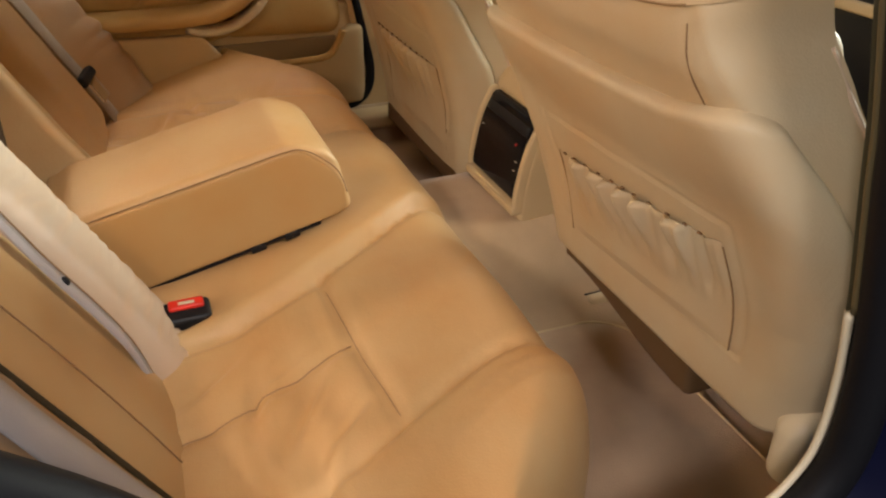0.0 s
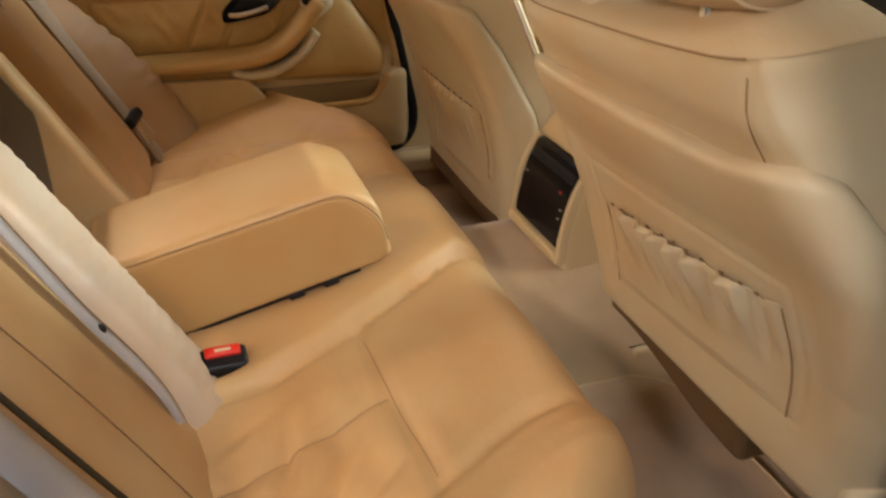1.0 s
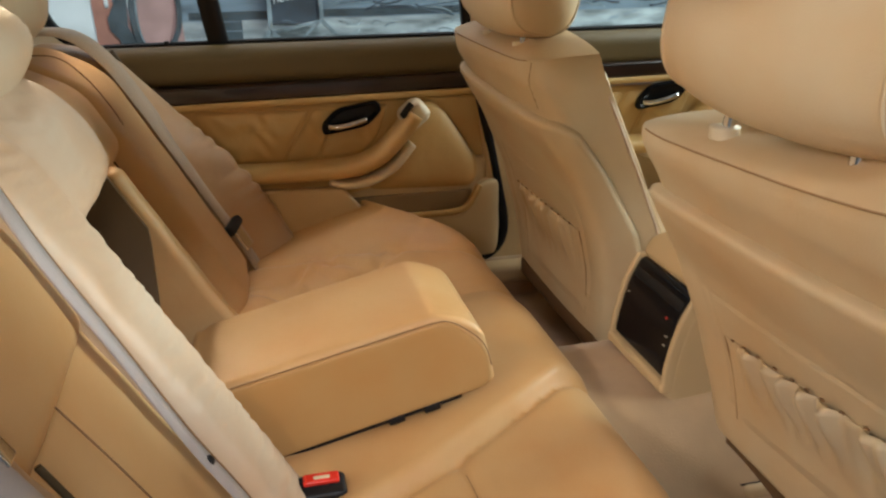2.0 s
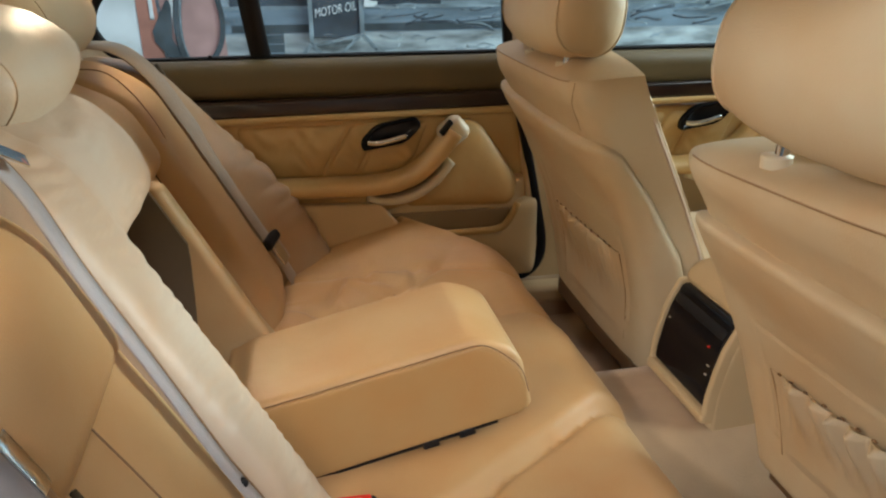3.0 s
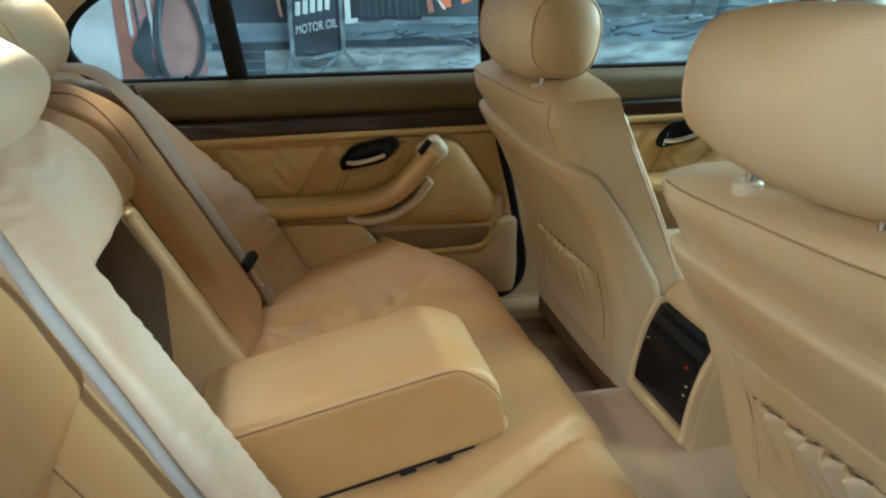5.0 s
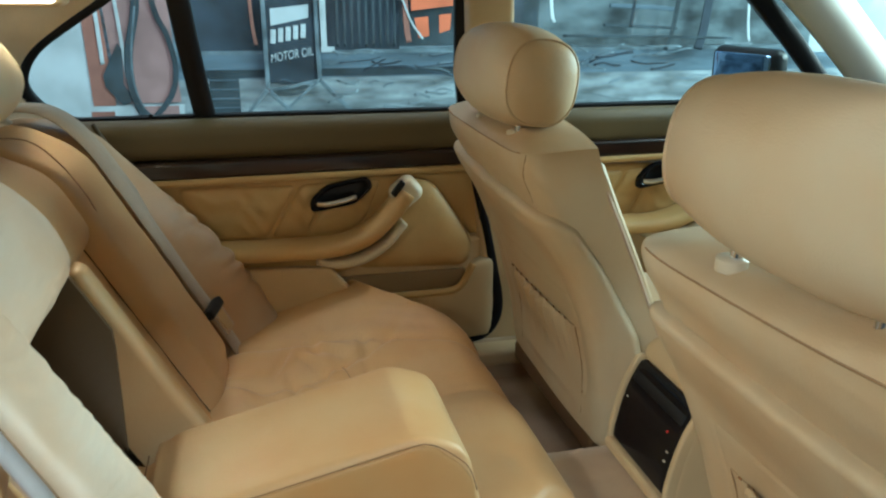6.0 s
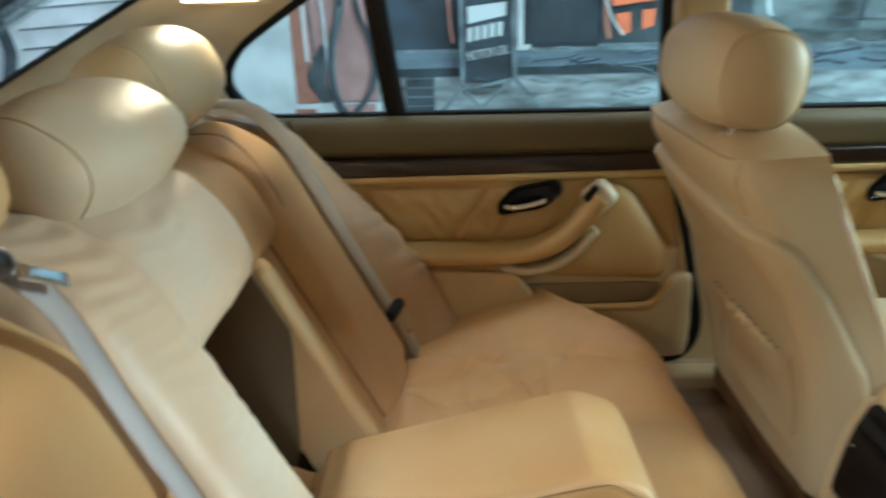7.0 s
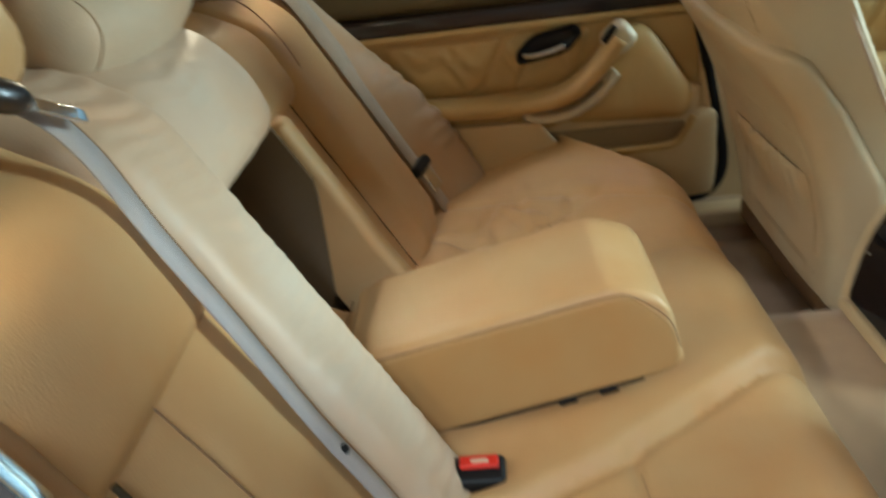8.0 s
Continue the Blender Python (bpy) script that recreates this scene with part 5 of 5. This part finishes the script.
# ---- wing mirror ----
def mirror_place(p):
    c, s = math.cos(radians(20)), math.sin(radians(20))
    return np.array([1.375, 0.905, 0.970]) + np.c_[c * p[:, 0] - s * p[:, 1], s * p[:, 0] + c * p[:, 1], p[:, 2]]


mirror = thing("wing_mirror", (1.38, 0.80, 0.92), "black wing mirror on the far front door", "mirror")
part("housing", rbox((-0.03, -0.095, -0.054), (0.025, 0.095, 0.054), 0.024, 0.02, 4, mirror_place), BLACK, mirror)
part("glass", rbox((-0.0335, -0.078, -0.041), (-0.026, 0.078, 0.041), 0.0035, 0.02, 2, mirror_place), MIRROR, mirror, "mirror glass")
part("arm", rbox((1.35, 0.775, 0.915), (1.42, 0.86, 0.955), 0.012, 0.02, 3), BLACK, mirror)
# ---- painted street mural on the hall wall: flat paint layers, back to front ----
INK = wall_paint("mural_navy_paint", (0.035, 0.048, 0.07), 0.6, 1.5, 6.0)
ROAD = wall_paint("mural_road_paint", (0.11, 0.15, 0.20), 0.5, 1.6, 8.0, (0.3, 1, 2.0))
STONE = wall_paint("mural_stone_paint", (0.27, 0.31, 0.35), 0.45, 1.55, 11.0, (0.5, 1, 1.8))
CHALK = wall_paint("mural_white_paint", (0.58, 0.64, 0.70), 0.75, 1.15, 5.0)
RUST = wall_paint("mural_rust_paint", (0.33, 0.15, 0.12), 0.7, 1.2, 6.0)
ROSE = wall_paint("mural_rose_paint", (0.38, 0.235, 0.235), 0.7, 1.25, 5.0)
SLATE = wall_paint("mural_slate_paint", (0.045, 0.062, 0.08), 0.6, 1.4, 9.0)
ZINC = wall_paint("mural_zinc_paint", (0.15, 0.19, 0.23), 0.6, 1.5, 12.0)
FLAME = wall_paint("mural_orange_paint", (0.66, 0.17, 0.08), 0.85, 1.15, 8.0)
TEAL = wall_paint("mural_teal_paint", (0.10, 0.125, 0.145), 0.45, 1.7, 8.0, (0.7, 1, 1.5))
LAYER = [2.350]


def paint(name, corners, material, label=""):
    """A flat painted field on the wall; each lies a hair over the last."""
    LAYER[0] -= 0.0006
    y = LAYER[0]
    return part(name, slab([(x, y, z) for x, z in corners], (0, 0.0004, 0)), material, wall_mural, label)


def block(name, x0, z0, x1, z1, material, label=""):
    return paint(name, [(x0, z0), (x1, z0), (x1, z1), (x0, z1)], material, label)


def stroke(name, points, width, material, label=""):
    """A brush stroke through places (x, z)."""
    LAYER[0] -= 0.0006
    line = [(x, LAYER[0], z) for x, z in points]
    side = []
    for k in range(len(points)):
        (xa, za), (xb, zb) = points[max(0, k - 1)], points[min(len(points) - 1, k + 1)]
        side.append((zb - za, 0, xa - xb))
    return part(name, ribbon(line, side, width, 0.0005, 30), material, wall_mural, label)


block("painted_stones", -3.0, 0.0, 6.0, 0.82, STONE, "painted stony ground")
block("painted_road", -3.0, 0.81, 6.0, 0.91, ROAD, "painted blue road")
block("painted_shade", 0.0, 0.815, 1.3, 0.843, SLATE)
block("painted_kerb", -3.0, 0.898, 6.0, 0.912, ZINC)
block("painted_house", 0.0, 0.912, 0.80, 1.45, INK, "painted dark house front")
block("painted_house", 0.80, 0.925, 1.36, 1.45, SLATE, "painted dark house front")
block("painted_house", 1.36, 0.915, 2.6, 1.45, TEAL, "painted teal house front")
block("painted_house", 2.6, 0.88, 5.5, 1.45, CHALK, "painted pale house front")
block("painted_wall", -3.0, 0.715, -0.325, 1.6, CHALK, "painted white wall")
block("painted_base", -3.0, 0.655, -0.01, 0.722, CHALK, "painted white plinth")
# fuel pump
paint("painted_pump", [(-0.235, 0.728), (-0.02, 0.730), (-0.06, 1.45), (-0.285, 1.45)], ROSE, "painted rose fuel pump")
paint("painted_pump_side", [(-0.325, 0.722), (-0.248, 0.722), (-0.292, 1.45), (-0.345, 1.45)], RUST, "painted rust pump side")
block("painted_step", -0.335, 0.60, -0.255, 0.702, RUST)
block("painted_step", -0.165, 0.668, -0.03, 0.718, ROSE)
stroke("painted_stripe", [(-0.290, 1.20), (-0.284, 1.04), (-0.278, 0.87)], 0.014, CHALK)
stroke("painted_stripe", [(-0.225, 1.20), (-0.212, 1.03), (-0.200, 0.82)], 0.012, CHALK)
paint("painted_nozzle", [(-0.222, 0.945), (-0.282, 0.83), (-0.278, 0.79), (-0.222, 0.722), (-0.182, 0.74), (-0.215, 0.80), (-0.208, 0.92)], SLATE, "painted dark nozzle")
stroke("painted_hose", [(-0.135, 1.30), (-0.150, 1.07), (-0.185, 0.92), (-0.188, 0.80), (-0.160, 0.70), (-0.105, 0.655)], 0.030, SLATE, "painted black hose")
stroke("painted_hose", [(-0.150, 1.07), (-0.176, 0.92), (-0.178, 0.80), (-0.152, 0.705)], 0.006, ZINC)
stroke("painted_hose", [(-0.105, 1.30), (-0.088, 1.07), (-0.05, 0.97), (-0.03, 0.86), (-0.05, 0.76), (-0.13, 0.66)], 0.020, SLATE, "painted black hose")
# the wall seen through the rear window
paint("painted_pump", [(-1.72, 0.70), (-1.46, 0.70), (-1.42, 1.45), (-1.70, 1.45)], ROSE, "painted rose fuel pump")
stroke("painted_hose", [(-1.60, 1.35), (-1.55, 1.10), (-1.58, 0.90), (-1.50, 0.75)], 0.030, SLATE, "painted black hose")
stroke("painted_hose", [(-1.36, 1.35), (-1.40, 1.10), (-1.37, 0.92), (-1.42, 0.75)], 0.050, SLATE, "painted black hose")
for k in range(6):
    stroke("painted_board", [(-1.32, 0.80 + 0.07 * k), (-1.1, 0.815 + 0.07 * k), (-0.85, 0.83 + 0.07 * k)], 0.008, ZINC)
# barrel
block("painted_barrel", 0.085, 0.655, 0.192, 0.832, SLATE, "painted grey barrel")
for k in range(5):
    block("painted_hoop", 0.085, 0.670 + 0.034 * k, 0.192, 0.675 + 0.034 * k, ROAD)
# sign on its stand
block("painted_board", 0.300, 0.795, 0.485, 1.42, INK, "painted dark sign board")
paint("sign_band", [(0.318, 1.002), (0.455, 1.030), (0.457, 1.078), (0.316, 1.062)], CHALK, "painted pale word band")
for k in range(5):
    x = 0.322 + 0.0275 * k
    stroke("sign_bar", [(x, 0.938 + 0.18 * (x - 0.32)), (x + 0.002, 0.962 + 0.18 * (x - 0.32)), (x + 0.003, 0.988 + 0.18 * (x - 0.32))], 0.019, CHALK, "painted pale letter bar")
for points, width in (([(0.296, 0.76), (0.293, 1.0), (0.290, 1.42)], 0.016), ([(0.489, 0.795), (0.484, 1.0), (0.480, 1.42)], 0.016), ([(0.296, 0.765), (0.39, 0.782), (0.490, 0.803)], 0.014),
                      ([(0.292, 0.770), (0.245, 0.715), (0.19, 0.650)], 0.014), ([(0.300, 0.765), (0.355, 0.71), (0.42, 0.650)], 0.015), ([(0.484, 0.800), (0.40, 0.73), (0.32, 0.650)], 0.010), ([(0.490, 0.803), (0.555, 0.735), (0.635, 0.655)], 0.016)):
    stroke("painted_stand", points, width, ZINC, "painted grey stand bar")
stroke("painted_post", [(0.512, 0.905), (0.508, 1.0), (0.505, 1.42)], 0.022, CHALK, "painted white post")
block("painted_foot", 0.497, 0.906, 0.548, 0.926, CHALK)
words = bpy.data.curves.new("words", "FONT")
words.body, words.size, words.extrude = "MOTOR OIL", 0.047, 0.0004
words.align_x, words.align_y = "CENTER", "CENTER"
words_ob = bpy.data.objects.new("words", words)
scene.collection.objects.link(words_ob)
text_mesh = bpy.data.meshes.new_from_object(words_ob.evaluated_get(bpy.context.evaluated_depsgraph_get()))
bpy.data.objects.remove(words_ob)
wide = max(v.co.x for v in text_mesh.vertices) * 2
for v in text_mesh.vertices:
    x, z = v.co.x * 0.158 / wide, v.co.y
    v.co = (0.390 + x, LAYER[0] - 0.001 - v.co.z, 0.897 + z + 0.17 * x)
part("sign_words", text_mesh, CHALK, wall_mural, "painted words in white capitals")
# slatted shed and orange panels
for k in range(9):
    stroke("painted_slat", [(0.560 + 0.027 * k, 0.925), (0.560 + 0.027 * k, 1.0), (0.558 + 0.027 * k, 1.30)], 0.010, SLATE)
stroke("painted_frame", [(0.832, 0.94), (0.822, 1.0), (0.810, 1.20)], 0.022, RUST)
paint("painted_panel", [(0.840, 1.055), (1.010, 1.075), (1.015, 1.25), (0.835, 1.25)], FLAME, "painted orange panel")
paint("painted_panel", [(0.868, 0.955), (0.910, 0.962), (0.905, 1.035), (0.852, 1.028)], FLAME, "painted orange panel")
paint("painted_panel", [(0.950, 0.972), (0.992, 0.985), (0.996, 1.045), (0.948, 1.040)], FLAME, "painted orange panel")
stroke("painted_strut", [(0.805, 1.10), (0.84, 1.015), (0.885, 0.952)], 0.008, CHALK)
stroke("painted_line", [(0.262, 0.935), (0.252, 1.0), (0.240, 1.20)], 0.012, RUST)
# the front window's part of the street
PALE = wall_paint("mural_pale_paint", (0.19, 0.23, 0.27), 0.6, 1.4, 14.0)
for points, width, colour in (([(1.415, 1.01), (1.40, 1.06), (1.385, 1.3)], 0.014, CHALK), ([(1.745, 0.95), (1.755, 1.0), (1.77, 1.07)], 0.010, PALE), ([(2.285, 0.93), (2.27, 1.02), (2.25, 1.3)], 0.012, CHALK),
                              ([(2.05, 0.90), (2.07, 1.0), (2.10, 1.3)], 0.04, INK), ([(1.62, 1.0), (1.78, 0.995), (1.95, 0.985)], 0.012, SLATE), ([(1.64, 1.075), (1.78, 1.07), (1.94, 1.06)], 0.016, ROAD),
                              ([(1.74, 0.99), (1.75, 1.1), (1.76, 1.3)], 0.014, INK), ([(1.9, 0.90), (1.93, 1.0), (1.96, 1.3)], 0.02, SLATE), ([(2.17, 0.925), (2.23, 0.923), (2.30, 0.92)], 0.010, PALE),
                              ([(1.45, 0.96), (1.8, 0.955), (2.2, 0.945)], 0.010, SLATE)):
    stroke("painted_stroke", points, width, colour)
# loose dabs of the brush over road, stones and house fronts
dice = random.Random(4)


def brushwork(count, x0, x1, z0, z1, long, wide, material):
    LAYER[0] -= 0.0006
    marks = []
    for _ in range(count):
        x, z, a = dice.uniform(x0, x1), dice.uniform(z0, z1), dice.gauss(0.05, 0.16)
        half = dice.uniform(0.4, 1.0) * long
        line = [(x + k * half * math.cos(a), LAYER[0] - dice.uniform(0, 0.0004), z + k * half * math.sin(a) + dice.gauss(0, 0.004)) for k in (-1, -0.3, 0.4, 1)]
        marks.append(ribbon(line, (0, 0, 1), dice.uniform(0.4, 1.0) * wide, 0.0002, 8))
    return part("brushwork", joined(marks), material, wall_mural, "loose painted brush marks")


brushwork(26, 0.15, 1.36, 0.62, 0.80, 0.05, 0.012, PALE)
brushwork(14, 0.15, 2.6, 0.62, 0.81, 0.045, 0.007, ROAD)
brushwork(30, 0.55, 2.0, 0.83, 0.92, 0.09, 0.008, ZINC)
brushwork(20, 0.55, 2.0, 0.82, 0.90, 0.10, 0.010, INK)
